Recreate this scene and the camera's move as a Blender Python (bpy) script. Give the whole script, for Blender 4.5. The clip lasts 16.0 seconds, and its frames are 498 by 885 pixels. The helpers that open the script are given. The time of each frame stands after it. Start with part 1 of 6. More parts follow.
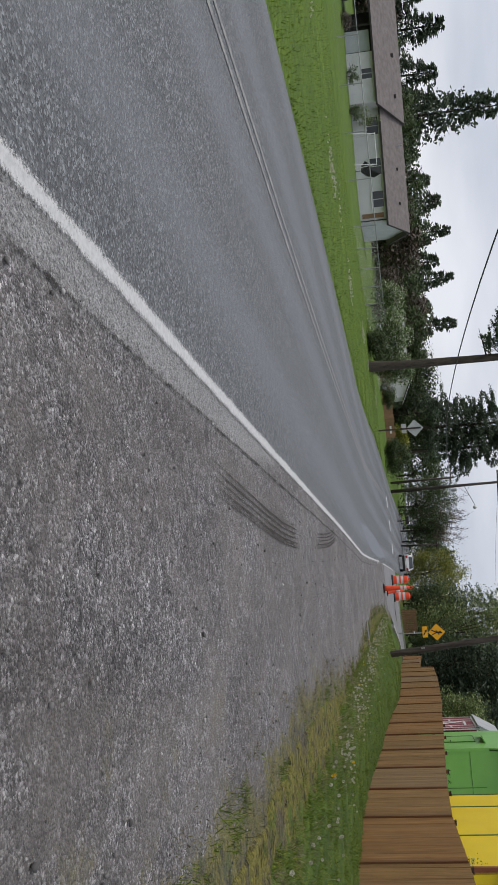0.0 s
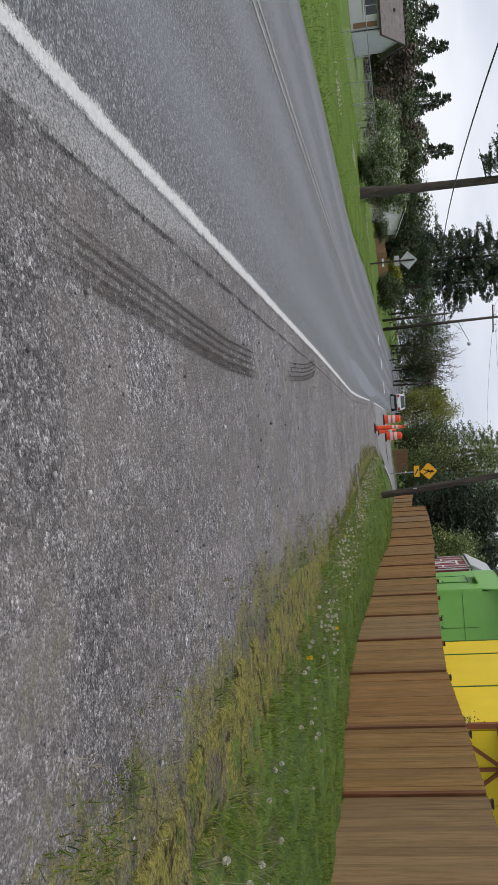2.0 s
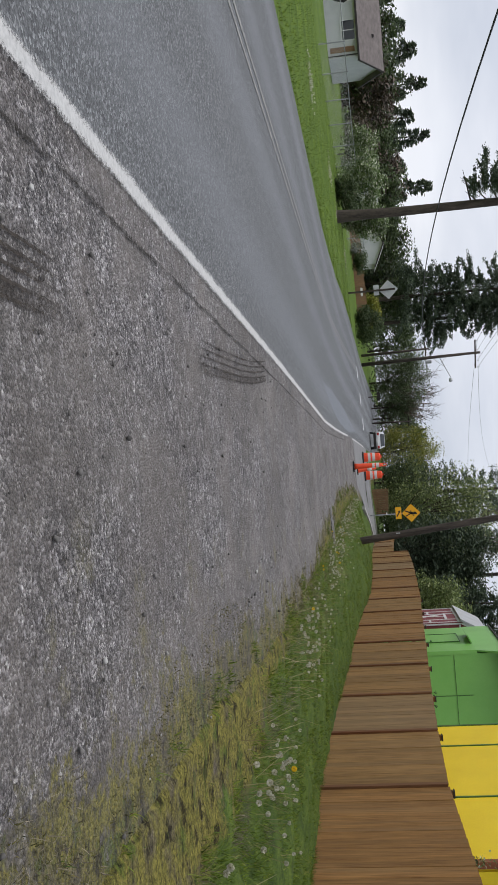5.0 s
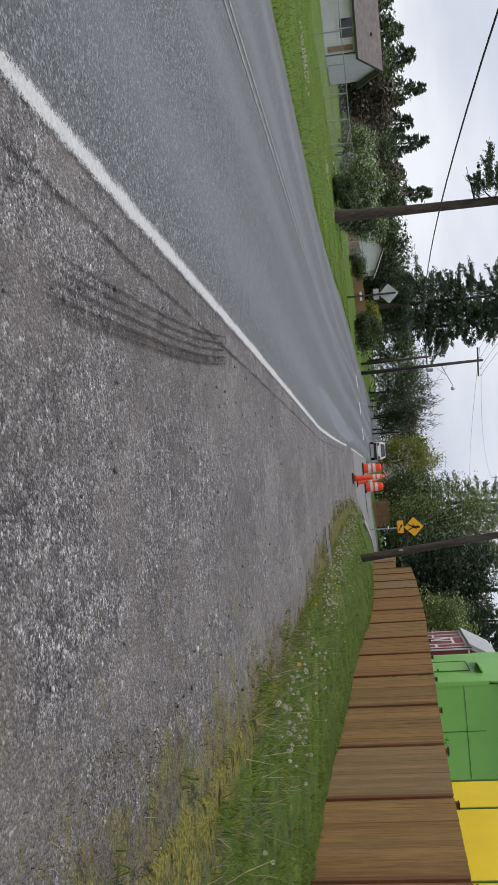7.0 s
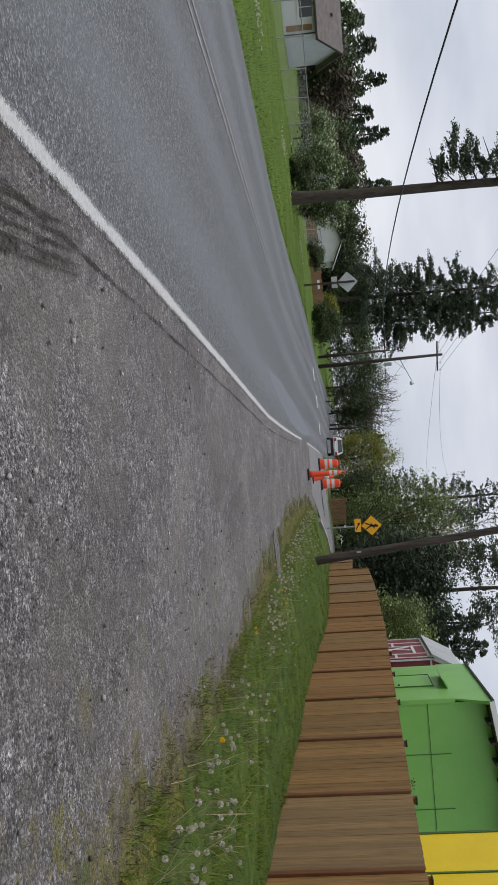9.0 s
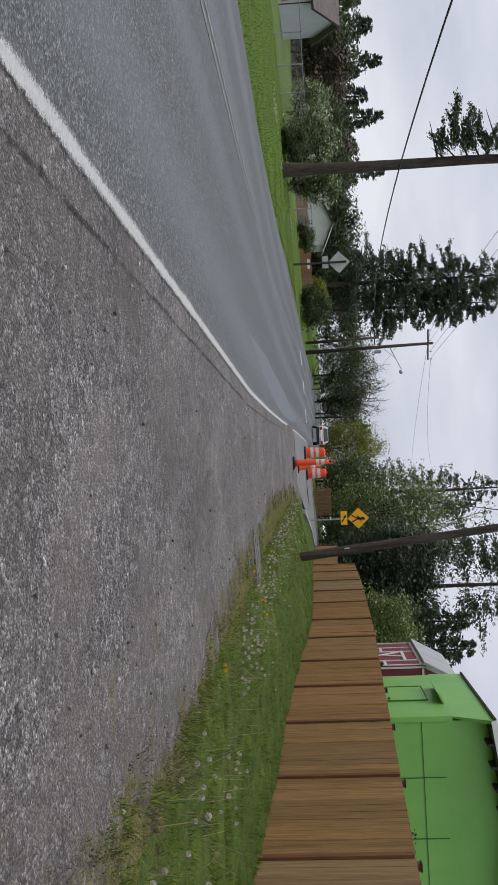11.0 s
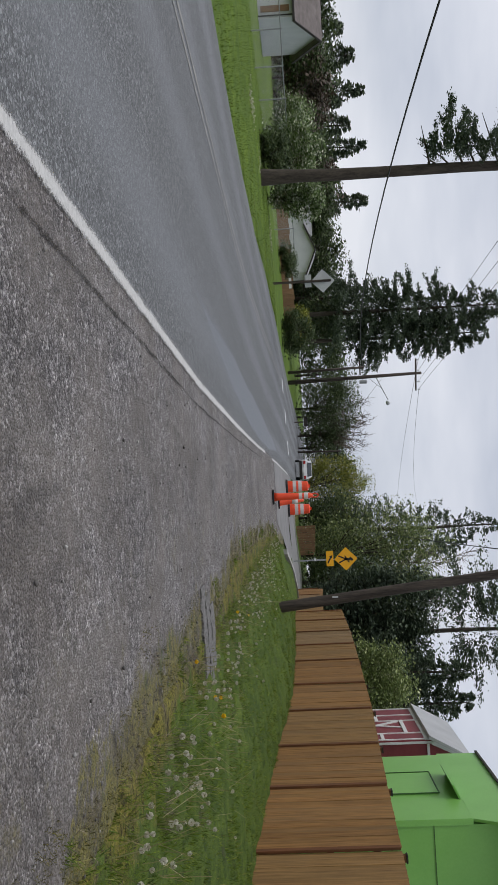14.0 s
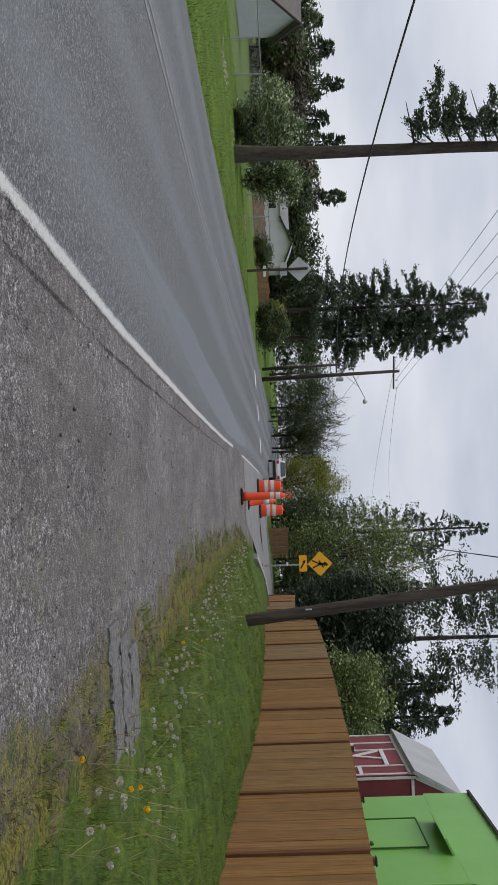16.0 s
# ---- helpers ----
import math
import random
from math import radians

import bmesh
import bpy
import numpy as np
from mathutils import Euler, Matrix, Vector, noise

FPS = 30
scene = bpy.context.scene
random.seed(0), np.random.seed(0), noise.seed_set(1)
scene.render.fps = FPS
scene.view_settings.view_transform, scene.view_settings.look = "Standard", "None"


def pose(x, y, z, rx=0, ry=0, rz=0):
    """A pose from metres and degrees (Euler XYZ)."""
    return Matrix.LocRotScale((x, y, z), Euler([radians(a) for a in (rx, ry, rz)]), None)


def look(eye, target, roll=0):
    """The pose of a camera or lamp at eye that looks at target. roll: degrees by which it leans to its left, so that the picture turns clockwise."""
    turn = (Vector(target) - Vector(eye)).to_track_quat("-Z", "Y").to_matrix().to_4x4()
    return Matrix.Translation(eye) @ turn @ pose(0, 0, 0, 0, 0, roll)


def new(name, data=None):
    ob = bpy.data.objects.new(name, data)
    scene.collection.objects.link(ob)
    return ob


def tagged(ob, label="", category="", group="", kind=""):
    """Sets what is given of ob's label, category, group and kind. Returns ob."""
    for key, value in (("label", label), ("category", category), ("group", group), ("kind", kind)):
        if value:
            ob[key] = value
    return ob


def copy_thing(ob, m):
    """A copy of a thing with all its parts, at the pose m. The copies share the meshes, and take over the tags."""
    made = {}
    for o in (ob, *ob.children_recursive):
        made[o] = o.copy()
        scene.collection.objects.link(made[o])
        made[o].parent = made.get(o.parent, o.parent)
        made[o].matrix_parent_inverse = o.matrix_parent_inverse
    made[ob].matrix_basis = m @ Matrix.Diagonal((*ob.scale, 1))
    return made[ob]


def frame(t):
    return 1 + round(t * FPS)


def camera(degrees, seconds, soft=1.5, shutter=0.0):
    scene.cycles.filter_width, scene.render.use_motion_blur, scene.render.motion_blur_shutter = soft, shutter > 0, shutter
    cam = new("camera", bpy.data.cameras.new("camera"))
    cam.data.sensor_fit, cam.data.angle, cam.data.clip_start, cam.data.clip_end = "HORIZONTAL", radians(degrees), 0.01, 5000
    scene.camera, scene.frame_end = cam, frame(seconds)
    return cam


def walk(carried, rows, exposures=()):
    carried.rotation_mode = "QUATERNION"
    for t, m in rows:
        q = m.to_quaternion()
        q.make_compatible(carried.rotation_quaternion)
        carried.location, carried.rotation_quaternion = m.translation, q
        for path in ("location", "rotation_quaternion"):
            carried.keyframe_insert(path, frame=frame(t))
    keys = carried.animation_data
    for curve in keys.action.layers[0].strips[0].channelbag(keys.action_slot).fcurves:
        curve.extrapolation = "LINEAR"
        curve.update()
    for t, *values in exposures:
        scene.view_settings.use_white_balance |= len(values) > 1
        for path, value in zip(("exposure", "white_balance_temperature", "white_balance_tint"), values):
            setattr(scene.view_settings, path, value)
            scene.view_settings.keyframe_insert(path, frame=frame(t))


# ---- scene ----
cam = camera(31.0, 16.0)
PATH = [
    (0, (-0.499, -5.064, 0.981), (-0.8426, -3.1171, 0.6781), 85.49),
    (0.5, (-0.468, -4.458, 0.963), (-0.7991, -2.5093, 0.6581), 84.30),
    (1, (-0.537, -3.810, 0.980), (-0.8457, -1.8567, 0.6809), 86.10),
    (1.5, (-0.464, -3.345, 0.957), (-0.4705, -1.3710, 0.6355), 85.62),
    (2, (-0.511, -2.590, 0.974), (-0.5082, -0.6143, 0.6625), 85.82),
    (2.5, (-0.498, -2.025, 0.992), (-0.4941, -0.0462, 0.7018), 85.91),
    (3, (-0.470, -1.342, 1.013), (-0.4604, 0.6424, 0.7638), 86.11),
    (3.5, (-0.501, -0.675, 1.034), (-0.4919, 1.3091, 0.7820), 86.41),
    (4, (-0.425, 0.049, 1.002), (-0.4191, 2.0332, 0.7507), 86.11),
    (4.2, (-0.450, 0.331, 0.991), (-0.4830, 2.3152, 0.7422), 86.11),
    (6.3, (-0.456, 3.019, 0.820), (-0.5628, 4.9991, 0.5594), 85.21),
    (6.5, (-0.480, 3.250, 0.896), (-0.5886, 5.2303, 0.6378), 84.91),
    (7, (-0.505, 3.882, 0.915), (-0.6111, 5.8625, 0.6572), 85.41),
    (7.5, (-0.444, 4.593, 0.873), (-0.5403, 6.5754, 0.6270), 85.51),
    (8, (-0.536, 5.247, 0.877), (-0.6330, 7.2322, 0.6548), 86.11),
    (8.5, (-0.496, 5.887, 0.878), (-0.5844, 7.8743, 0.6709), 85.71),
    (9, (-0.517, 6.502, 0.928), (-0.6065, 8.4933, 0.7634), 85.90),
    (9.2, (-0.556, 6.793, 0.915), (-0.6553, 8.7839, 0.7523), 86.30),
    (11.3, (-0.485, 9.419, 0.814), (-0.5398, 11.4142, 0.6879), 87.20),
    (11.5, (-0.408, 9.718, 0.830), (-0.4743, 11.7134, 0.7114), 86.50),
    (12, (-0.396, 10.376, 0.859), (-0.4531, 12.3721, 0.7479), 86.70),
    (12.5, (-0.357, 11.069, 0.870), (-0.4205, 13.0652, 0.7646), 86.80),
    (13, (-0.404, 11.818, 0.895), (-0.4872, 13.8138, 0.7962), 87.10),
    (13.5, (-0.345, 12.502, 0.866), (-0.4355, 14.4974, 0.7663), 86.90),
    (14, (-0.420, 13.237, 0.871), (-0.5618, 15.2299, 0.7805), 87.10),
    (14.5, (-0.378, 13.960, 0.868), (-0.5280, 15.9527, 0.7862), 87.00),
    (15, (-0.421, 14.619, 0.928), (-0.5761, 16.6125, 0.8822), 87.30),
    (15.5, (-0.444, 15.236, 0.962), (-0.5932, 17.2301, 0.9258), 88.20),
    (16, (-0.395, 15.963, 0.973), (-0.5364, 17.9577, 0.9391), 87.80),
]
walk(cam, [(t, look(eye, target, roll)) for t, eye, target, roll in PATH],
     [(0, 0.03), (0.5, 0.15), (1, 0.07), (1.5, 0.16), (2, 0.22), (2.5, 0.2), (3.5, 0.13), (6.5, 0.2), (7.5, 0.1), (8, -0.02), (8.5, -0.01), (9, 0.02), (12, 0.01), (13, -0.03), (14.5, 0.0), (15.5, -0.05), (16, -0.03)])

# ---- light ----
SUN_EL, SUN_AZ = 56.0, 255.0
world = bpy.data.worlds.new("overcast_sky")
scene.world = world
world.use_nodes = True
wt = world.node_tree
wn, wl = wt.nodes, wt.links
bg = wn["Background"]
sky = wn.new("ShaderNodeTexSky")
sky.sky_type, sky.sun_disc = "NISHITA", False
sky.sun_elevation, sky.sun_rotation = radians(SUN_EL), radians(SUN_AZ)
dim = wn.new("ShaderNodeVectorMath")
dim.operation = "SCALE"
dim.inputs["Scale"].default_value = 0.10
wl.new(sky.outputs[0], dim.inputs[0])
wc = wn.new("ShaderNodeTexCoord")
wm = wn.new("ShaderNodeMapping")
wm.inputs["Scale"].default_value = (1.6, 1.6, 5.5)
wl.new(wc.outputs["Generated"], wm.inputs[0])
cl = wn.new("ShaderNodeTexNoise")
cl.inputs["Scale"].default_value, cl.inputs["Detail"].default_value, cl.inputs["Roughness"].default_value = 1.7, 5, 0.5
wl.new(wm.outputs[0], cl.inputs["Vector"])
cr = wn.new("ShaderNodeValToRGB")
cr.color_ramp.elements[0].position, cr.color_ramp.elements[0].color = 0.34, (0.55, 0.585, 0.68, 1)
cr.color_ramp.elements[1].position, cr.color_ramp.elements[1].color = 0.68, (0.83, 0.845, 0.915, 1)
wl.new(cl.outputs["Fac"], cr.inputs[0])
wx = wn.new("ShaderNodeMix")
wx.data_type = "RGBA"
wx.inputs["Factor"].default_value = 0.88
wl.new(dim.outputs[0], wx.inputs["A"])
wl.new(cr.outputs[0], wx.inputs["B"])
wl.new(wx.outputs["Result"], bg.inputs["Color"])
bg.inputs["Strength"].default_value = 1.0
sun = new("sun", bpy.data.lights.new("sun", "SUN"))
sun.data.energy, sun.data.angle, sun.data.color = 1.5, radians(35), (1.0, 0.97, 0.92)
sun.matrix_world = pose(0, 0, 30, 90 - SUN_EL, 0, 180 - SUN_AZ)


# ---- materials ----
def shader(name, rough=0.7, metal=0.0, spec=0.4):
    m = bpy.data.materials.new(name)
    m.use_nodes = True
    nt = m.node_tree
    b = nt.nodes["Principled BSDF"]
    b.inputs["Roughness"].default_value, b.inputs["Metallic"].default_value = rough, metal
    b.inputs["Specular IOR Level"].default_value = spec
    return m, nt, b


def node(nt, kind, **kw):
    n = nt.nodes.new(kind)
    for k, v in kw.items():
        n.inputs[k].default_value = v
    return n


def coords(nt, scale=(1, 1, 1), source="Object"):
    if source == "Position":
        o = nt.nodes.new("ShaderNodeNewGeometry").outputs["Position"]
    else:
        o = nt.nodes.new("ShaderNodeTexCoord").outputs[source]
    mp = nt.nodes.new("ShaderNodeMapping")
    mp.inputs["Scale"].default_value = scale
    nt.links.new(o, mp.inputs[0])
    return mp.outputs[0]


def noise_tex(nt, vec, scale, detail=4, rough=0.55):
    n = node(nt, "ShaderNodeTexNoise", Scale=scale, Detail=detail, Roughness=rough)
    nt.links.new(vec, n.inputs["Vector"])
    return n.outputs["Fac"]


def ramp(nt, fac, *stops):
    r = nt.nodes.new("ShaderNodeValToRGB")
    e = r.color_ramp.elements
    while len(e) < len(stops):
        e.new(0.5)
    for k, (p, c) in enumerate(stops):
        e[k].position = p
        e[k].color = (*c, 1) if len(c) == 3 else c
    nt.links.new(fac, r.inputs[0])
    return r.outputs[0]


def mix(nt, fac, a, b, blend="MIX"):
    x = nt.nodes.new("ShaderNodeMix")
    x.data_type, x.blend_type = "RGBA", blend
    for key, v in (("Factor", fac), ("A", a), ("B", b)):
        if isinstance(v, (int, float)):
            x.inputs[key].default_value = v
        elif isinstance(v, tuple):
            x.inputs[key].default_value = (*v, 1)
        else:
            nt.links.new(v, x.inputs[key])
    return x.outputs["Result"]


def calc(nt, op, a, b=0.0):
    n = nt.nodes.new("ShaderNodeMath")
    n.operation, n.use_clamp = op, False
    for k, v in enumerate((a, b)):
        if isinstance(v, (int, float)):
            n.inputs[k].default_value = v
        else:
            nt.links.new(v, n.inputs[k])
    return n.outputs[0]


def bump(nt, b, height, strength=0.3, dist=0.01):
    n = node(nt, "ShaderNodeBump", Strength=strength, Distance=dist)
    nt.links.new(height, n.inputs["Height"])
    nt.links.new(n.outputs[0], b.inputs["Normal"])


def grainy(name, dark, light, scale=6.0, fine=60.0, rough=0.7, metal=0.0, relief=0.15, stretch=(1, 1, 1), spec=0.4, vary=0.0):
    """A surface with broad stains and fine grain between two colours."""
    m, nt, b = shader(name, rough, metal, spec)
    v = coords(nt, stretch)
    broad, small = noise_tex(nt, v, scale, 4), noise_tex(nt, v, fine, 3)
    c = ramp(nt, calc(nt, "ADD", calc(nt, "MULTIPLY", broad, 0.65), calc(nt, "MULTIPLY", small, 0.35)), (0.32, dark), (0.68, light))
    if vary:
        r = nt.nodes.new("ShaderNodeObjectInfo").outputs["Random"]
        f = calc(nt, "ADD", calc(nt, "MULTIPLY", r, vary), 1 - vary / 2)
        k = nt.nodes.new("ShaderNodeCombineColor")
        for q in range(3):
            nt.links.new(f, k.inputs[q])
        c = mix(nt, 1.0, c, k.outputs[0], "MULTIPLY")
    nt.links.new(c, b.inputs["Base Color"])
    bump(nt, b, small, relief, 0.01)
    return m


def stone_mix(nt, v, scale, cols):
    """Cells of crushed stone: colour of each and their relief."""
    vo = node(nt, "ShaderNodeTexVoronoi", Scale=scale, Randomness=1.0)
    nt.links.new(v, vo.inputs["Vector"])
    sep = nt.nodes.new("ShaderNodeSeparateColor")
    nt.links.new(vo.outputs["Color"], sep.inputs[0])
    return ramp(nt, sep.outputs[0], *cols), vo.outputs["Distance"]


def asphalt_road():
    m, nt, b = shader("asphalt_road", 0.6, 0, 0.6)
    uv = nt.nodes.new("ShaderNodeTexCoord").outputs["UV"]
    v = coords(nt, source="Position")
    c, d = stone_mix(nt, v, 95, ((0.0, (0.02, 0.02, 0.02)), (0.35, (0.085, 0.085, 0.085)), (0.75, (0.2, 0.198, 0.196)), (1.0, (0.5, 0.495, 0.48))))
    broad = noise_tex(nt, coords(nt, (1.0, 0.03, 1.0), "Position"), 0.75, 2)
    patch = noise_tex(nt, v, 0.55, 5)
    mid = noise_tex(nt, v, 14, 4, 0.7)
    c = mix(nt, 0.3, c, ramp(nt, broad, (0.3, (0.1, 0.1, 0.101)), (0.7, (0.165, 0.166, 0.168))))
    c = mix(nt, calc(nt, "MULTIPLY", patch, 0.25), c, (0.115, 0.115, 0.117))
    c = mix(nt, 1.0, c, ramp(nt, mid, (0.32, (0.72, 0.72, 0.72)), (0.68, (1.22, 1.22, 1.22))), "MULTIPLY")
    sp = nt.nodes.new("ShaderNodeSeparateXYZ")
    nt.links.new(uv, sp.inputs[0])
    # polished wheel paths, wandering a little; their sheen is also lightened into the colour
    wander = calc(nt, "MULTIPLY", calc(nt, "SUBTRACT", noise_tex(nt, coords(nt, (0.0, 0.05, 0.0), "Position"), 1.0, 2), 0.5), 0.35)
    wave = calc(nt, "SINE", calc(nt, "ADD", calc(nt, "MULTIPLY", calc(nt, "ADD", sp.outputs[0], wander), 4.05), 4.406))
    path = ramp(nt, calc(nt, "ADD", calc(nt, "MULTIPLY", wave, 0.5), calc(nt, "MULTIPLY", broad, 0.6)), (0.1, (0, 0, 0)), (0.85, (1, 1, 1)))
    c = mix(nt, calc(nt, "MULTIPLY", path, 0.4), c, (0.185, 0.188, 0.193))
    # smooth bled patch in the wheel path
    ps = nt.nodes.new("ShaderNodeSeparateXYZ")
    nt.links.new(nt.nodes.new("ShaderNodeNewGeometry").outputs["Position"], ps.inputs[0])
    wob = calc(nt, "MULTIPLY", calc(nt, "SUBTRACT", noise_tex(nt, coords(nt, (1, 0.15, 1), "Position"), 1.2, 3), 0.5), 0.3)
    across = calc(nt, "ABSOLUTE", calc(nt, "ADD", calc(nt, "ADD", ps.outputs[0], 2.62), wob))
    along = calc(nt, "MULTIPLY", calc(nt, "ABSOLUTE", calc(nt, "SUBTRACT", ps.outputs[1], 36.0)), 0.039)
    bled = ramp(nt, calc(nt, "ADD", across, calc(nt, "MULTIPLY", along, calc(nt, "MULTIPLY", along, 1.6))), (0.4, (1, 1, 1)), (0.5, (0, 0, 0)))
    c = mix(nt, calc(nt, "MULTIPLY", bled, 0.85), c, (0.165, 0.174, 0.187))
    nt.links.new(mix(nt, 1.0, c, (0.8, 0.835, 0.87), "MULTIPLY"), b.inputs["Base Color"])
    rr = calc(nt, "SUBTRACT", 0.8, calc(nt, "MAXIMUM", calc(nt, "MULTIPLY", path, 0.2), calc(nt, "MULTIPLY", bled, 0.28)))
    nt.links.new(rr, b.inputs["Roughness"])
    bump(nt, b, d, 0.7, 0.007)
    return m


def verge_cover(nt, v):
    """Moss, dead grass and bare soil in ragged patches."""
    soil = ramp(nt, noise_tex(nt, v, 75, 6, 0.8), (0.32, (0.028, 0.022, 0.015)), (0.5, (0.095, 0.08, 0.056)), (0.66, (0.22, 0.19, 0.135)))
    moss = ramp(nt, noise_tex(nt, v, 48, 6, 0.8), (0.34, (0.035, 0.034, 0.009)), (0.48, (0.15, 0.137, 0.027)), (0.64, (0.29, 0.25, 0.062)))
    lush = ramp(nt, noise_tex(nt, v, 40, 5, 0.75), (0.36, (0.02, 0.038, 0.008)), (0.64, (0.13, 0.165, 0.025)))
    c = mix(nt, ramp(nt, noise_tex(nt, v, 2.1, 7, 0.72), (0.38, (0, 0, 0)), (0.5, (1, 1, 1))), soil, moss)
    c = mix(nt, ramp(nt, noise_tex(nt, v, 3.3, 6, 0.7), (0.55, (0, 0, 0)), (0.62, (0.9, 0.9, 0.9))), c, lush)
    # hollows and gaps between the tufts are darkened in the colour
    holes = ramp(nt, noise_tex(nt, v, 8, 6, 0.72), (0.38, (0.14, 0.125, 0.11)), (0.48, (1, 1, 1)))
    c = mix(nt, 1.0, c, ramp(nt, noise_tex(nt, v, 34, 6, 0.85), (0.38, (0.25, 0.24, 0.22)), (0.52, (1, 1, 1))), "MULTIPLY")
    return mix(nt, 1.0, c, holes, "MULTIPLY")


def chip_shoulder():
    m, nt, b = shader("chip_seal_shoulder", 0.7, 0, 0.5)
    v = coords(nt, source="Position")
    c1, d1 = stone_mix(nt, v, 82, ((0.0, (0.035, 0.03, 0.03)), (0.3, (0.11, 0.098, 0.098)), (0.6, (0.27, 0.25, 0.25)), (0.85, (0.42, 0.4, 0.405)), (1.0, (0.62, 0.6, 0.58))))
    c2, d2 = stone_mix(nt, v, 165, ((0.0, (0.03, 0.027, 0.026)), (0.45, (0.15, 0.14, 0.137)), (0.8, (0.34, 0.32, 0.315)), (1.0, (0.58, 0.555, 0.53))))
    c = mix(nt, ramp(nt, noise_tex(nt, v, 22, 4, 0.7), (0.42, (0, 0, 0)), (0.58, (1, 1, 1))), c1, c2)
    c3, d3 = stone_mix(nt, v, 27, ((0.0, (0.26, 0.25, 0.25)), (0.3, (0.66, 0.65, 0.65)), (0.65, (1.0, 1.0, 1.0)), (1.0, (1.45, 1.45, 1.44))))
    c = mix(nt, 0.7, c, c3, "MULTIPLY")
    # dark gaps between the chips, in clumps
    pits = ramp(nt, noise_tex(nt, v, 55, 5, 0.85), (0.4, (0.12, 0.112, 0.11)), (0.53, (1.12, 1.12, 1.12)))
    c = mix(nt, 0.9, c, pits, "MULTIPLY")
    clump = ramp(nt, noise_tex(nt, v, 13, 6, 0.8), (0.36, (0.36, 0.34, 0.335)), (0.48, (0.88, 0.88, 0.88)), (0.66, (1.2, 1.21, 1.23)))
    c = mix(nt, 1.0, c, clump, "MULTIPLY")
    # brown dirt in broad stains and along old wheel lines
    stain = noise_tex(nt, v, 1.3, 6, 0.68)
    c = mix(nt, ramp(nt, stain, (0.42, (0.0, 0.0, 0.0)), (0.6, (0.55, 0.55, 0.55))), c, (0.155, 0.135, 0.12))
    tracks = noise_tex(nt, coords(nt, (1.0, 0.09, 1.0), "Position"), 1.9, 6, 0.66)
    c = mix(nt, ramp(nt, tracks, (0.44, (0, 0, 0)), (0.62, (0.42, 0.42, 0.42))), c, (0.15, 0.135, 0.12))
    wet = noise_tex(nt, coords(nt, (1, 0.5, 1), "Position"), 3.6, 6, 0.72)
    c = mix(nt, ramp(nt, wet, (0.31, (0.62, 0.62, 0.62)), (0.42, (0, 0, 0))), c, (0.045, 0.04, 0.037))
    worn = ramp(nt, noise_tex(nt, coords(nt, (1, 0.55, 1), "Position"), 1.0, 6, 0.7), (0.34, (0.72, 0.7, 0.69)), (0.5, (1.02, 1.02, 1.02)), (0.66, (1.36, 1.37, 1.38)))
    c = mix(nt, 1.0, c, worn, "MULTIPLY")
    ps = nt.nodes.new("ShaderNodeSeparateXYZ")
    nt.links.new(nt.nodes.new("ShaderNodeNewGeometry").outputs["Position"], ps.inputs[0])
    # band of pale chips between the line and the joint
    grit = noise_tex(nt, v, 75, 4, 0.8)
    side = calc(nt, "ABSOLUTE", calc(nt, "ADD", ps.outputs[0], 1.66))
    end = ramp(nt, calc(nt, "MULTIPLY", calc(nt, "ADD", ps.outputs[1], 6.0), 0.1), (0.72, (0, 0, 0)), (1.05, (1, 1, 1)))
    pale = ramp(nt, calc(nt, "ADD", calc(nt, "MULTIPLY", side, 2.2), calc(nt, "ADD", calc(nt, "MULTIPLY", end, 0.6), calc(nt, "SUBTRACT", 0.5, grit))), (0.2, (0.75, 0.75, 0.75)), (0.42, (0, 0, 0)))
    c = mix(nt, pale, c, ramp(nt, grit, (0.38, (0.1, 0.1, 0.098)), (0.6, (0.5, 0.495, 0.48))))
    # moss creeps in from the verge
    vx = nt.nodes.new("ShaderNodeSeparateXYZ")
    nt.links.new(nt.nodes.new("ShaderNodeTexCoord").outputs["UV"], vx.inputs[0])
    # thin moss in loose patches out on the chips
    film = calc(nt, "MULTIPLY", ramp(nt, noise_tex(nt, v, 1.6, 7, 0.78), (0.55, (0, 0, 0)), (0.66, (0.65, 0.65, 0.65))), ramp(nt, calc(nt, "ADD", vx.outputs[0], 1.5), (0.5, (0, 0, 0)), (1.0, (1, 1, 1))))
    c = mix(nt, film, c, ramp(nt, noise_tex(nt, v, 60, 5, 0.8), (0.36, (0.05, 0.047, 0.025)), (0.62, (0.25, 0.22, 0.08))))
    ragged = calc(nt, "ADD", calc(nt, "MULTIPLY", calc(nt, "SUBTRACT", noise_tex(nt, v, 1.5, 7, 0.72), 0.5), 1.5), calc(nt, "MULTIPLY", calc(nt, "SUBTRACT", noise_tex(nt, v, 16, 5, 0.75), 0.5), 0.7))
    edge = calc(nt, "ADD", calc(nt, "ADD", vx.outputs[0], 0.5), ragged)
    nt.links.new(mix(nt, ramp(nt, edge, (0.4, (0, 0, 0)), (0.56, (1, 1, 1))), c, verge_cover(nt, v)), b.inputs["Base Color"])
    bump(nt, b, calc(nt, "ADD", calc(nt, "MULTIPLY", d1, -1.0), calc(nt, "MULTIPLY", d2, -0.4)), 0.9, 0.014)
    return m


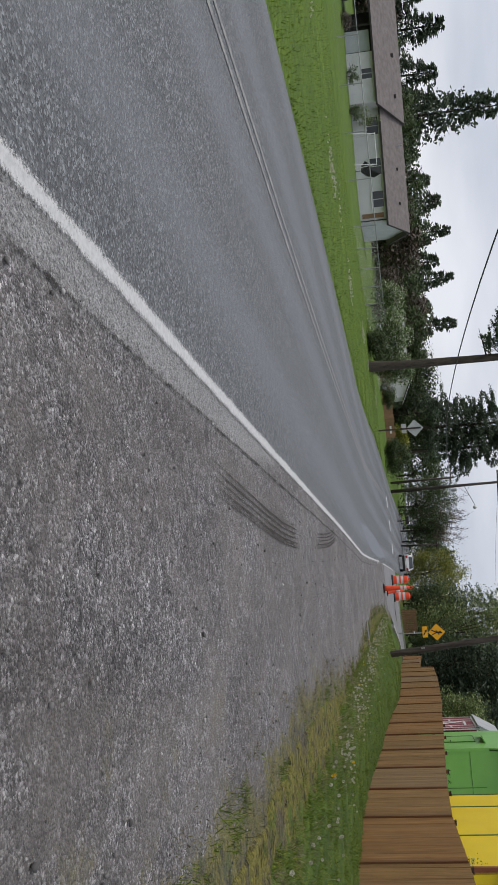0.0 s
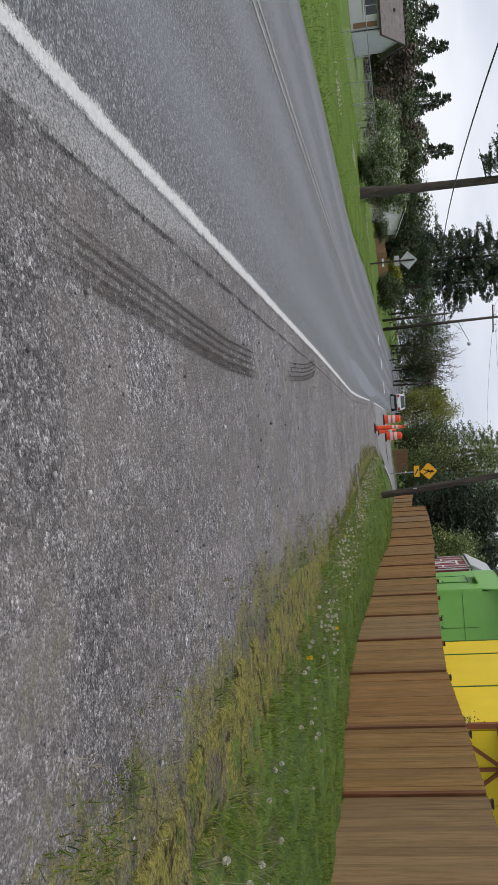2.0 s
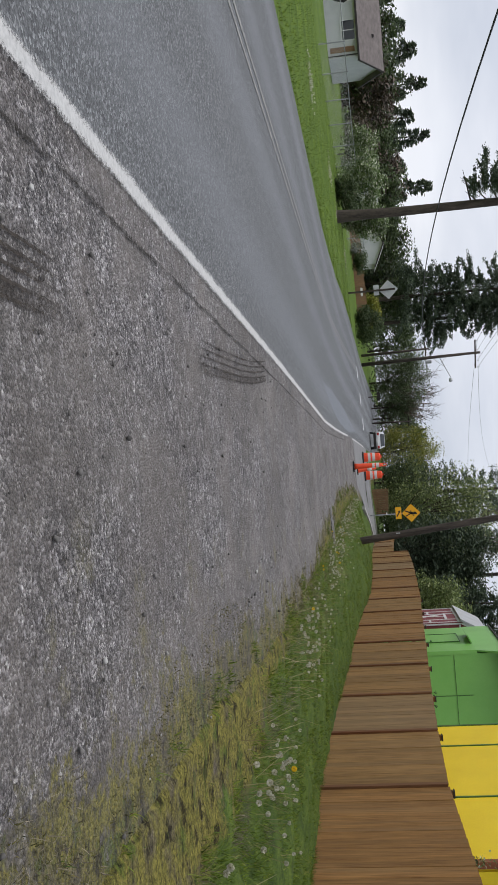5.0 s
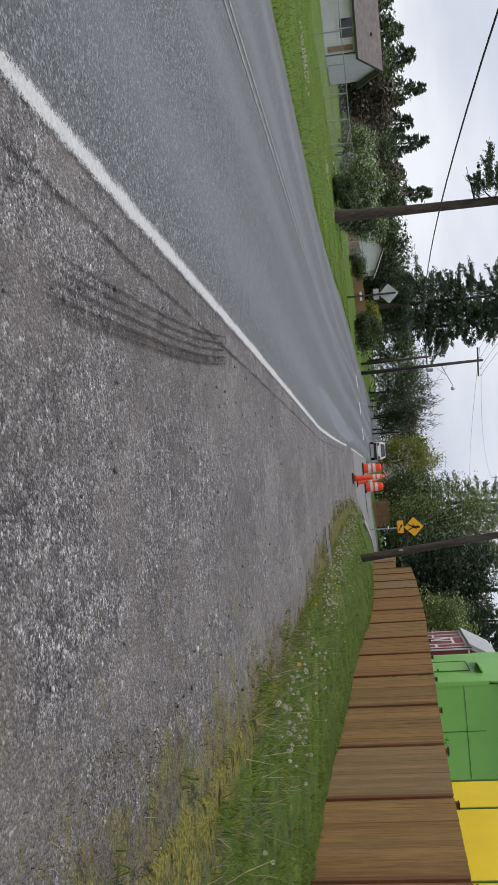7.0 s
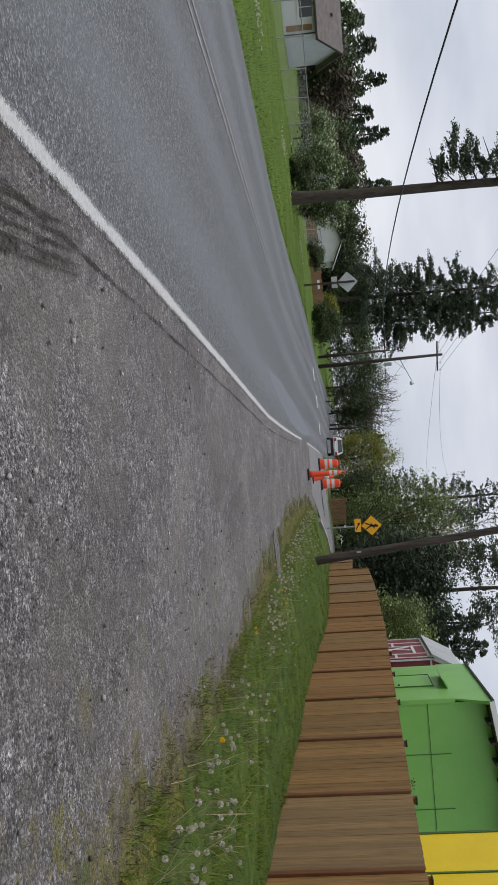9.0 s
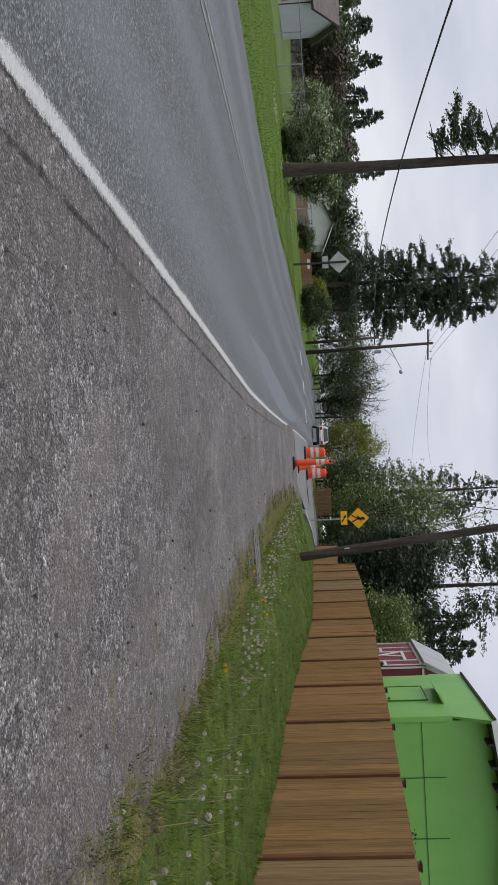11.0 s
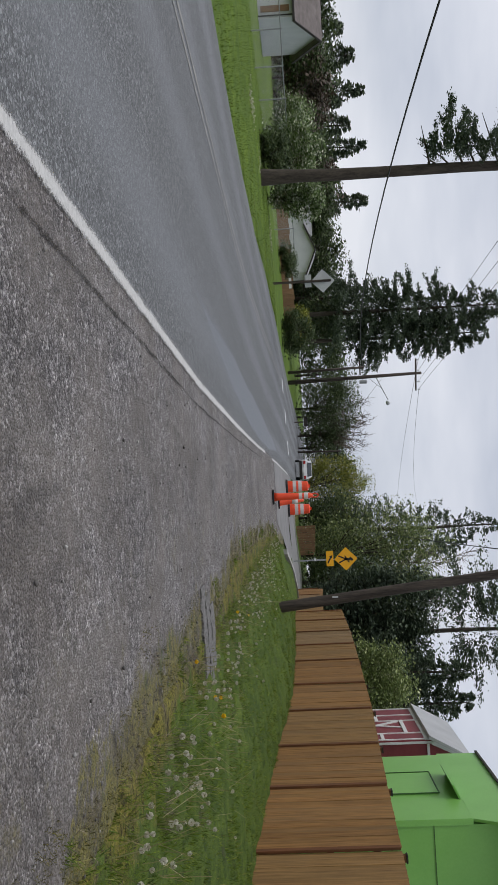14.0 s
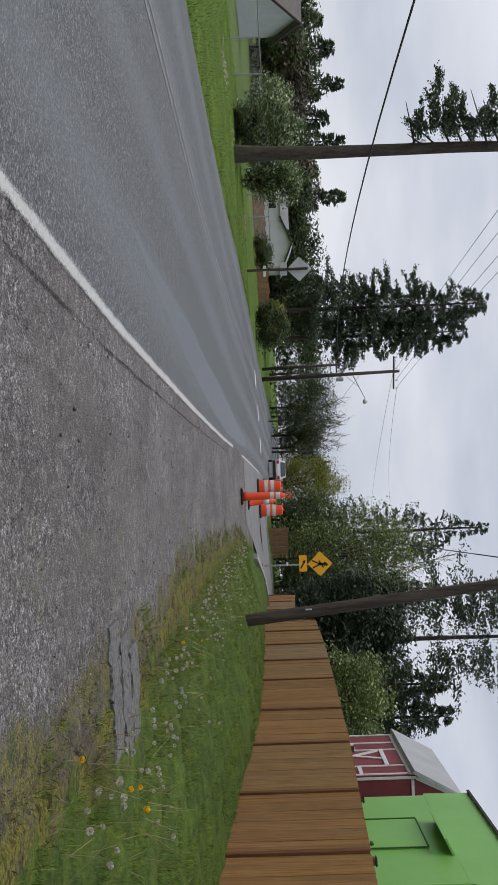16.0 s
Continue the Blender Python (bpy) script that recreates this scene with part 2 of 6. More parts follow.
def ground_cover():
    m, nt, b = shader("grass_ground", 0.9, 0, 0.2)
    v = coords(nt, source="Position")
    g = ramp(nt, calc(nt, "ADD", calc(nt, "MULTIPLY", noise_tex(nt, v, 5, 6, 0.7), 0.45), calc(nt, "MULTIPLY", noise_tex(nt, v, 65, 5, 0.8), 0.55)), (0.38, (0.014, 0.026, 0.006)), (0.49, (0.045, 0.08, 0.012)), (0.62, (0.115, 0.16, 0.026)))
    g = mix(nt, ramp(nt, noise_tex(nt, v, 0.35, 4), (0.4, (0, 0, 0)), (0.65, (0.5, 0.5, 0.5))), g, mix(nt, 1.0, g, (1.9, 1.7, 1.5), "MULTIPLY"))
    px = nt.nodes.new("ShaderNodeSeparateXYZ")
    nt.links.new(nt.nodes.new("ShaderNodeNewGeometry").outputs["Position"], px.inputs[0])
    gx = nt.nodes.new("ShaderNodeSeparateXYZ")
    nt.links.new(nt.nodes.new("ShaderNodeTexCoord").outputs["UV"], gx.inputs[0])
    ragged = calc(nt, "ADD", calc(nt, "MULTIPLY", calc(nt, "SUBTRACT", noise_tex(nt, v, 1.4, 7, 0.72), 0.5), 2.6), calc(nt, "MULTIPLY", calc(nt, "SUBTRACT", noise_tex(nt, v, 14, 5, 0.75), 0.5), 0.6))
    wob = calc(nt, "ADD", calc(nt, "ADD", gx.outputs[0], 0.5), ragged)
    right = ramp(nt, wob, (0.42, (1, 1, 1)), (0.6, (0, 0, 0)))
    near = ramp(nt, calc(nt, "ADD", calc(nt, "MULTIPLY", px.outputs[0], 0.1), 0.5), (0.44, (0, 0, 0)), (0.46, (1, 1, 1)))
    bare = ramp(nt, noise_tex(nt, v, 1.1, 6, 0.7), (0.3, (0.8, 0.8, 0.8)), (0.4, (0, 0, 0)))
    g = mix(nt, bare, g, (0.05, 0.043, 0.032))
    g = mix(nt, near, mix(nt, 1.0, g, (1.3, 1.38, 0.85), "MULTIPLY"), g)
    c = mix(nt, calc(nt, "MULTIPLY", right, near), g, verge_cover(nt, v))
    nt.links.new(c, b.inputs["Base Color"])
    bump(nt, b, noise_tex(nt, v, 25, 4, 0.7), 0.6, 0.04)
    return m


def worn_paint(name, paint, under, keep=0.5):
    m, nt, b = shader(name, 0.65)
    v = coords(nt, source="Position")
    n = calc(nt, "ADD", calc(nt, "MULTIPLY", noise_tex(nt, v, 55, 5, 0.75), 0.62), calc(nt, "MULTIPLY", noise_tex(nt, v, 4, 4), 0.38))
    c = mix(nt, ramp(nt, n, (keep - 0.06, (1, 1, 1)), (keep + 0.05, (0, 0, 0))), under, paint)
    nt.links.new(c, b.inputs["Base Color"])
    bump(nt, b, n, 0.3, 0.004)
    return m


def decal(name, rough=0.75):
    """A thin coat of paint or mud on what lies below: gives the nodes and a way to set where it covers."""
    m, nt, b = shader(name, rough)
    sp = nt.nodes.new("ShaderNodeSeparateXYZ")
    nt.links.new(nt.nodes.new("ShaderNodeTexCoord").outputs["UV"], sp.inputs[0])

    def cover(fac):
        ms = nt.nodes.new("ShaderNodeMixShader")
        nt.links.new(fac, ms.inputs[0])
        nt.links.new(nt.nodes.new("ShaderNodeBsdfTransparent").outputs[0], ms.inputs[1])
        nt.links.new(b.outputs[0], ms.inputs[2])
        nt.links.new(ms.outputs[0], nt.nodes["Material Output"].inputs["Surface"])

    return m, nt, b, sp.outputs[0], sp.outputs[1], cover


def flaked_line(name, colour, mid, half, soft):
    m, nt, b, u, v, cover = decal(name, 0.65)
    p = coords(nt, source="Position")
    n = calc(nt, "ADD", calc(nt, "MULTIPLY", noise_tex(nt, p, 80, 5, 0.85), 0.75), calc(nt, "MULTIPLY", noise_tex(nt, p, 3, 5, 0.6), 0.25))
    d = calc(nt, "ABSOLUTE", calc(nt, "SUBTRACT", u, mid))
    cover(ramp(nt, calc(nt, "ADD", n, calc(nt, "MULTIPLY", calc(nt, "SUBTRACT", half, d), soft)), (0.45, (0, 0, 0)), (0.58, (0.92, 0.92, 0.92))))
    nt.links.new(ramp(nt, noise_tex(nt, p, 40, 5, 0.7), (0.3, tuple(0.72 * c for c in colour)), (0.6, colour)), b.inputs["Base Color"])
    return m


def tread_mud(name, y0, y1, film):
    m, nt, b, u, v, cover = decal(name, 0.9)
    p = coords(nt, source="Position")
    wob = calc(nt, "MULTIPLY", calc(nt, "SUBTRACT", noise_tex(nt, p, 9, 4), 0.5), 0.012)
    wave = calc(nt, "COSINE", calc(nt, "MULTIPLY", calc(nt, "ADD", u, wob), 2 * math.pi / 0.047))
    rib = ramp(nt, wave, (0.55, (0, 0, 0)), (0.8, (1, 1, 1)))
    grit = ramp(nt, noise_tex(nt, p, 60, 5, 0.8), (0.32, (0, 0, 0)), (0.48, (1, 1, 1)))
    blot = ramp(nt, noise_tex(nt, coords(nt, (1, 0.4, 1), "Position"), 7, 5, 0.7), (0.36, (0.4, 0.4, 0.4)), (0.52, (1, 1, 1)))
    side = ramp(nt, calc(nt, "ABSOLUTE", calc(nt, "SUBTRACT", u, 0.13)), (0.085, (1, 1, 1)), (0.13, (0, 0, 0)))
    s = calc(nt, "DIVIDE", calc(nt, "SUBTRACT", v, y0), y1 - y0)
    ends = ramp(nt, s, (0.0, (0, 0, 0)), (0.14, (0.7, 0.7, 0.7)), (0.9, (1, 1, 1)), (1.0, (0, 0, 0)))
    rim = ramp(nt, u, (0.17, (0, 0, 0)), (0.21, (0.4, 0.4, 0.4)))
    a = calc(nt, "ADD", calc(nt, "ADD", calc(nt, "MULTIPLY", rib, 0.85), rim), film)
    a = calc(nt, "MULTIPLY", calc(nt, "MULTIPLY", a, blot), calc(nt, "ADD", calc(nt, "MULTIPLY", grit, 0.75), 0.25))
    cover(calc(nt, "MINIMUM", calc(nt, "MULTIPLY", calc(nt, "MULTIPLY", a, side), ends), 0.9))
    nt.links.new(ramp(nt, noise_tex(nt, p, 30, 4), (0.3, (0.017, 0.013, 0.01)), (0.7, (0.052, 0.041, 0.031))), b.inputs["Base Color"])
    return m


def crack_dirt():
    m, nt, b, u, v, cover = decal("crack_dirt", 0.95)
    p = coords(nt, source="Position")
    w = calc(nt, "MULTIPLY", calc(nt, "SUBTRACT", noise_tex(nt, coords(nt, (0.0, 0.5, 0.0), "Position"), 2.2, 6, 0.7), 0.5), 0.07)
    d = calc(nt, "ABSOLUTE", calc(nt, "SUBTRACT", calc(nt, "ADD", u, w), 0.15))
    n = noise_tex(nt, p, 36, 6, 0.85)
    brk = ramp(nt, noise_tex(nt, coords(nt, (0.4, 1, 0), "Position"), 2.6, 6, 0.75), (0.38, (0.12, 0.12, 0.12)), (0.58, (1, 1, 1)))
    core = ramp(nt, calc(nt, "SUBTRACT", d, calc(nt, "MULTIPLY", calc(nt, "SUBTRACT", n, 0.44), 0.085)), (0.0, (0.9, 0.9, 0.9)), (0.006, (0, 0, 0)))
    cover(calc(nt, "MULTIPLY", core, brk))
    b.inputs["Base Color"].default_value = (0.022, 0.019, 0.016, 1)
    return m


def fence_wood(name, dark, light, vary):
    m, nt, b = shader(name, 0.75, 0, 0.25)
    v = coords(nt, (1, 1, 0.06))
    inf = nt.nodes.new("ShaderNodeObjectInfo")
    off = nt.nodes.new("ShaderNodeVectorMath")
    off.operation = "MULTIPLY_ADD"
    nt.links.new(inf.outputs["Random"], off.inputs[0])
    off.inputs[1].default_value = (37, 53, 11)
    nt.links.new(v, off.inputs[2])
    grain = noise_tex(nt, off.outputs[0], 26, 6, 0.7)
    c = ramp(nt, grain, (0.32, dark), (0.66, light))
    c = mix(nt, ramp(nt, noise_tex(nt, off.outputs[0], 3.5, 4), (0.45, (0, 0, 0)), (0.75, (0.55, 0.55, 0.55))), c, (0.18, 0.122, 0.065))
    f = calc(nt, "ADD", calc(nt, "MULTIPLY", inf.outputs["Random"], vary), 1 - vary / 2)
    k = nt.nodes.new("ShaderNodeCombineColor")
    for q in range(3):
        nt.links.new(f, k.inputs[q])
    nt.links.new(mix(nt, 1.0, c, k.outputs[0], "MULTIPLY"), b.inputs["Base Color"])
    bump(nt, b, grain, 0.35, 0.006)
    return m


def leafy(name, *stops, rough=0.6, clear=0.25, tuft=0.0):
    """Leaves that differ from one to the next and let some light through."""
    m, nt, b = shader(name, rough, 0, 0.3)
    r = nt.nodes.new("ShaderNodeNewGeometry").outputs["Random Per Island"]
    c = ramp(nt, r, *stops)
    if tuft:
        n = noise_tex(nt, coords(nt, source="Position"), tuft, 5, 0.75)
        c = mix(nt, 1.0, c, ramp(nt, n, (0.36, (0.38, 0.4, 0.42)), (0.5, (0.95, 0.95, 0.95)), (0.64, (1.4, 1.3, 1.1))), "MULTIPLY")
    nt.links.new(c, b.inputs["Base Color"])
    tr = nt.nodes.new("ShaderNodeBsdfTranslucent")
    nt.links.new(c, tr.inputs["Color"])
    ms = node(nt, "ShaderNodeMixShader", Fac=clear)
    nt.links.new(b.outputs[0], ms.inputs[1])
    nt.links.new(tr.outputs[0], ms.inputs[2])
    nt.links.new(ms.outputs[0], nt.nodes["Material Output"].inputs["Surface"])
    return m


M_ROAD, M_SHOULDER, M_GROUND = asphalt_road(), chip_shoulder(), ground_cover()
M_LINE = flaked_line("worn_white_line", (0.6, 0.595, 0.58), 0.13, 0.042, 5.5)
M_CENTRE = worn_paint("faded_centre_line", (0.3, 0.29, 0.265), (0.155, 0.155, 0.155), 0.5)
M_APRON = grainy("pale_worn_asphalt", (0.15, 0.15, 0.15), (0.25, 0.245, 0.24), 1.5, 80, 0.75)
M_SLAB = grainy("broken_grey_asphalt", (0.03, 0.028, 0.026), (0.25, 0.243, 0.238), 30, 130, 0.9, relief=0.7)
M_CONCRETE = grainy("concrete", (0.24, 0.24, 0.23), (0.42, 0.41, 0.39), 3, 70, 0.85)
M_MUD = grainy("dark_mud", (0.022, 0.02, 0.018), (0.07, 0.062, 0.055), 9, 70, 0.9)
M_BOARD = fence_wood("stained_fence_boards", (0.13, 0.068, 0.022), (0.31, 0.178, 0.066), 0.28)
M_BOARDS = [M_BOARD, fence_wood("greyed_fence_boards", (0.15, 0.09, 0.04), (0.295, 0.19, 0.092), 0.28), fence_wood("orange_fence_boards", (0.14, 0.066, 0.02), (0.33, 0.172, 0.058), 0.28)]
M_BATTEN = fence_wood("red_brown_fence_post", (0.075, 0.027, 0.011), (0.19, 0.075, 0.03), 0.25)
M_POLEWOOD = grainy("weathered_pole_wood", (0.01, 0.008, 0.007), (0.095, 0.075, 0.062), 11, 60, 0.9, relief=0.5, stretch=(1, 1, 0.08))
M_BARK = grainy("fir_bark", (0.025, 0.02, 0.017), (0.1, 0.08, 0.065), 6, 30, 0.95, relief=0.8, stretch=(1, 1, 0.25))
M_GREEN = grainy("bright_green_paint", (0.19, 0.45, 0.095), (0.23, 0.51, 0.12), 1.2, 30, 0.4, relief=0.05)
M_GREENLINE = grainy("dark_green_trim", (0.03, 0.1, 0.02), (0.05, 0.14, 0.03), 2, 40, 0.5, relief=0.05)
M_YELLOW = grainy("golden_yellow_paint", (0.78, 0.55, 0.008), (0.88, 0.65, 0.015), 1.1, 30, 0.55, relief=0.05)
M_RED = grainy("barn_red_paint", (0.17, 0.03, 0.038), (0.25, 0.052, 0.06), 2, 40, 0.6, relief=0.08)
M_BROWNTRIM = grainy("brown_trim_paint", (0.18, 0.05, 0.018), (0.26, 0.08, 0.03), 3, 40, 0.6)
M_WHITE = grainy("white_paint", (0.66, 0.66, 0.65), (0.78, 0.78, 0.77), 1.5, 40, 0.6, relief=0.05)
M_SIDING = grainy("white_siding", (0.56, 0.57, 0.57), (0.7, 0.7, 0.7), 1.2, 25, 0.6, relief=0.1)
M_GREYSIDING = grainy("pale_grey_siding", (0.5, 0.535, 0.55), (0.6, 0.63, 0.645), 1.2, 25, 0.6)
M_SHINGLE = grainy("brown_grey_shingles", (0.1, 0.085, 0.08), (0.19, 0.165, 0.155), 2, 16, 0.9, relief=0.4)
M_METALROOF = grainy("grey_metal_roof", (0.4, 0.4, 0.4), (0.52, 0.52, 0.52), 2, 20, 0.4, 0.3)
M_DARK = grainy("dark_brown_trim_and_shade", (0.02, 0.017, 0.015), (0.05, 0.043, 0.04), 3, 40, 0.7)
M_BLACK = grainy("black_paint_and_shade", (0.012, 0.012, 0.013), (0.03, 0.03, 0.03), 4, 50, 0.6)
M_ORANGE = grainy("orange_plastic", (0.76, 0.065, 0.02), (0.88, 0.1, 0.035), 3, 40, 0.4, relief=0.03)
M_REFLECT = grainy("white_reflective_band", (0.5, 0.46, 0.44), (0.66, 0.62, 0.6), 5, 60, 0.4)
M_RUBBER = grainy("black_rubber", (0.015, 0.015, 0.015), (0.035, 0.035, 0.035), 6, 60, 0.8)
M_SIGN = grainy("yellow_orange_sign_face", (0.78, 0.36, 0.006), (0.85, 0.42, 0.012), 2, 30, 0.45, relief=0.02)
M_ALU = grainy("sign_back_aluminium", (0.42, 0.43, 0.44), (0.56, 0.57, 0.58), 3, 40, 0.5, 0.4)
M_STEEL = grainy("galvanised_steel", (0.25, 0.26, 0.27), (0.42, 0.43, 0.44), 5, 60, 0.5, 0.6)
M_WIRE = grainy("dark_cable", (0.012, 0.012, 0.013), (0.025, 0.025, 0.027), 5, 40, 0.6)
M_FARFENCE = fence_wood("far_brown_boards", (0.15, 0.08, 0.045), (0.27, 0.16, 0.09), 0.3)
M_CAR = grainy("silver_car_paint", (0.5, 0.5, 0.5), (0.6, 0.6, 0.6), 2, 30, 0.3, 0.2, 0.02)
M_TAIL = grainy("red_tail_lamp", (0.35, 0.01, 0.01), (0.5, 0.02, 0.02), 3, 30, 0.3)
M_GLASS, gnt, gb = shader("dark_window_glass", 0.08, 0, 0.6)
gb.inputs["Base Color"].default_value = (0.03, 0.035, 0.04, 1)
M_BLADE = leafy("grass_blades", (0.0, (0.046, 0.084, 0.009)), (0.45, (0.108, 0.168, 0.015)), (0.85, (0.19, 0.26, 0.026)), (1.0, (0.3, 0.27, 0.1)), tuft=6.0)
M_LAWN = leafy("mown_lawn", (0.0, (0.055, 0.1, 0.01)), (0.5, (0.11, 0.17, 0.016)), (1.0, (0.2, 0.26, 0.035)))
M_DRY = leafy("dry_moss_tufts", (0.0, (0.05, 0.05, 0.014)), (0.6, (0.14, 0.131, 0.034)), (1.0, (0.25, 0.215, 0.09)), tuft=9.0)
M_FLUFF = leafy("seed_fluff", (0.0, (0.42, 0.4, 0.3)), (1.0, (0.68, 0.66, 0.58)), clear=0.4)
M_PETAL = leafy("dandelion_yellow", (0.0, (0.7, 0.45, 0.01)), (1.0, (0.85, 0.6, 0.02)))
M_STEM = leafy("flower_stems", (0.0, (0.15, 0.17, 0.06)), (1.0, (0.4, 0.35, 0.18)))
M_STRAW = leafy("dead_grass", (0.0, (0.06, 0.05, 0.035)), (0.6, (0.17, 0.145, 0.1)), (1.0, (0.36, 0.31, 0.22)), clear=0.1)
M_FIR = leafy("fir_needles", (0.0, (0.040, 0.058, 0.040)), (0.6, (0.072, 0.101, 0.062)), (1.0, (0.123, 0.157, 0.090)), clear=0.12)
M_FIR2 = leafy("fir_needles_light", (0.0, (0.056, 0.076, 0.052)), (0.6, (0.092, 0.123, 0.072)), (1.0, (0.146, 0.179, 0.101)), clear=0.12)
M_LEAF = leafy("spring_leaves", (0.0, (0.107, 0.142, 0.057)), (0.55, (0.193, 0.243, 0.085)), (0.93, (0.328, 0.385, 0.157)), (1.0, (0.641, 0.655, 0.427)))
M_LEAFDARK = leafy("dark_leaves", (0.0, (0.04, 0.062, 0.028)), (0.6, (0.078, 0.112, 0.045)), (1.0, (0.145, 0.185, 0.08)))
M_WILLOW = leafy("yellow_green_leaves", (0.0, (0.123, 0.138, 0.022)), (0.6, (0.246, 0.254, 0.039)), (1.0, (0.369, 0.369, 0.078)))
M_BLOSSOM = leafy("blossom_leaves", (0.0, (0.06, 0.1, 0.03)), (0.5, (0.13, 0.2, 0.06)), (0.74, (0.3, 0.36, 0.18)), (0.86, (0.55, 0.58, 0.45)), (1.0, (0.7, 0.72, 0.62)))
M_TWIG = leafy("brown_twigs", (0.0, (0.06, 0.046, 0.036)), (1.0, (0.15, 0.115, 0.085)), clear=0.05)


# ---- lay of the land ----
RISE_Y, RISE_Z = (-80, 24, 28, 32, 36, 43.3, 50, 58, 90, 150, 250, 600, 2000), (0, 0, 0.01, 0.03, 0.07, 0.2, 0.4, 0.62, 1.2, 2.5, 4.9, 11, 24)
BANK_Y = (-80, 6, 8.5, 11, 14.4, 17, 19.4, 22.2, 25, 27.6, 30, 32.7, 35.5, 44.5, 51, 60, 80, 2000)
BANK_Z = (0.05, 0.05, 0.04, -0.05, -0.1, -0.07, 0, 0.13, 0.17, 0.27, 0.38, 0.55, 0.65, 0.72, 0.75, 0.93, 1.25, 24)
EDGE_Y, EDGE_X = (-80, 11, 16, 22, 28, 33, 40, 48, 75, 300), (-1.78, -1.78, -1.75, -1.7, -1.81, -1.92, -2.06, -2.1, -2.1, -4)
LEFT_Y, LEFT_X = (-80, 4, 10, 20, 29, 38, 50, 62, 88, 124, 300), (-7.0, -7.25, -7.6, -8.1, -8.4, -9.1, -9.9, -10.0, -10.6, -12.0, -20)
MID_Y, MID_X = (-80, 4, 10, 20, 30, 41, 50, 65), (-4.6, -4.66, -4.8, -5.15, -5.55, -6.3, -6.7, -7.3)
VERGE_Y, VERGE_X = (-80, 1, 3, 6, 9, 12, 14.7, 16, 18, 23.3, 26, 32, 40, 50), (0.66, 0.66, 0.5, 0.5, 0.7, 0.85, 1.0, 0.85, 0.55, 0.45, 0.12, 0.1, 0.2, 0.9)
GREEN_Y, GREEN_X = (-80, 8, 10.5, 13, 18, 21, 32, 60), (1.4, 1.4, 1.1, 1.15, 1.1, 0.97, 0.75, 0.75)


def edge_x(y):
    return np.interp(y, EDGE_Y, EDGE_X)


def left_x(y):
    return np.interp(y, LEFT_Y, LEFT_X)


def verge_x(y):
    return np.interp(y, VERGE_Y, VERGE_X)


def green_x(y):
    return np.interp(y, GREEN_Y, GREEN_X)


def land(x, y):
    """Height of the ground: the road's rise, a fall to the west, a bank up to the fence."""
    x, y = np.asarray(x, float), np.asarray(y, float)
    z = np.interp(y, RISE_Y, RISE_Z) + 0.02 * np.maximum(np.minimum(x, 0), -36) * np.clip((y - 25) / 30, 0, 1)
    t = np.clip((x - 0.7) / 3.2, 0, 1)
    return z + (np.interp(y, BANK_Y, BANK_Z) - np.interp(y, RISE_Y, RISE_Z)) * t * t * (3 - 2 * t)


def mesh_of(name, verts, faces, material, smooth=False):
    me = bpy.data.meshes.new(name)
    me.from_pydata([tuple(v) for v in verts], [], faces)
    me.materials.append(material)
    if smooth:
        me.shade_smooth()
    return me


def tri_mesh(name, verts, faces, material):
    """A mesh from arrays, for leaves and grass; faces all have the same number of corners."""
    verts, faces = np.asarray(verts, np.float32).reshape(-1, 3), np.asarray(faces, np.int32)
    me = bpy.data.meshes.new(name)
    n, k = faces.shape
    me.vertices.add(len(verts))
    me.vertices.foreach_set("co", verts.ravel())
    me.loops.add(n * k)
    me.loops.foreach_set("vertex_index", faces.ravel())
    me.polygons.add(n)
    me.polygons.foreach_set("loop_start", np.arange(0, n * k, k, dtype=np.int32))
    me.update(calc_edges=True)
    me.materials.append(material)
    return me


def part(name, bm, material, parent=None, label="", smooth=False):
    """Links a bmesh (or a mesh) as one object under a thing."""
    if isinstance(bm, bmesh.types.BMesh):
        me = bpy.data.meshes.new(name)
        bm.normal_update()
        bm.to_mesh(me)
        bm.free()
    else:
        me = bm
    if material is not None and not me.materials:
        me.materials.append(material)
    if smooth:
        me.shade_smooth()
    ob = new(name, me)
    if parent is not None:
        ob.parent = parent
    if label:
        tagged(ob, label)
    return ob


def thing(name, label, category, at=(0, 0, 0), turn=0.0, group="", kind=""):
    ob = new(name)
    ob.empty_display_size = 0.2
    ob.matrix_world = pose(*at, 0, 0, turn)
    return tagged(ob, label, category, group, kind)


def box(x0, x1, y0, y1, z0, z1, bevel=0.0, bm=None):
    bm = bm or bmesh.new()
    r = bmesh.ops.create_cube(bm, size=1, matrix=Matrix.LocRotScale(((x0 + x1) / 2, (y0 + y1) / 2, (z0 + z1) / 2), None, (x1 - x0, y1 - y0, z1 - z0)))
    if bevel:
        bmesh.ops.bevel(bm, geom=list({e for v in r["verts"] for e in v.link_edges}), offset=bevel, segments=2, affect="EDGES")
    return bm


def beam(a, b, w, d, bm=None, up=(0, 0, 1)):
    """A squared bar from a to b."""
    bm = bm or bmesh.new()
    a, b = Vector(a), Vector(b)
    q = (b - a).to_track_quat("Z", "Y")
    m = Matrix.LocRotScale((a + b) / 2, q, (w, d, (b - a).length))
    bmesh.ops.create_cube(bm, size=1, matrix=m)
    return bm


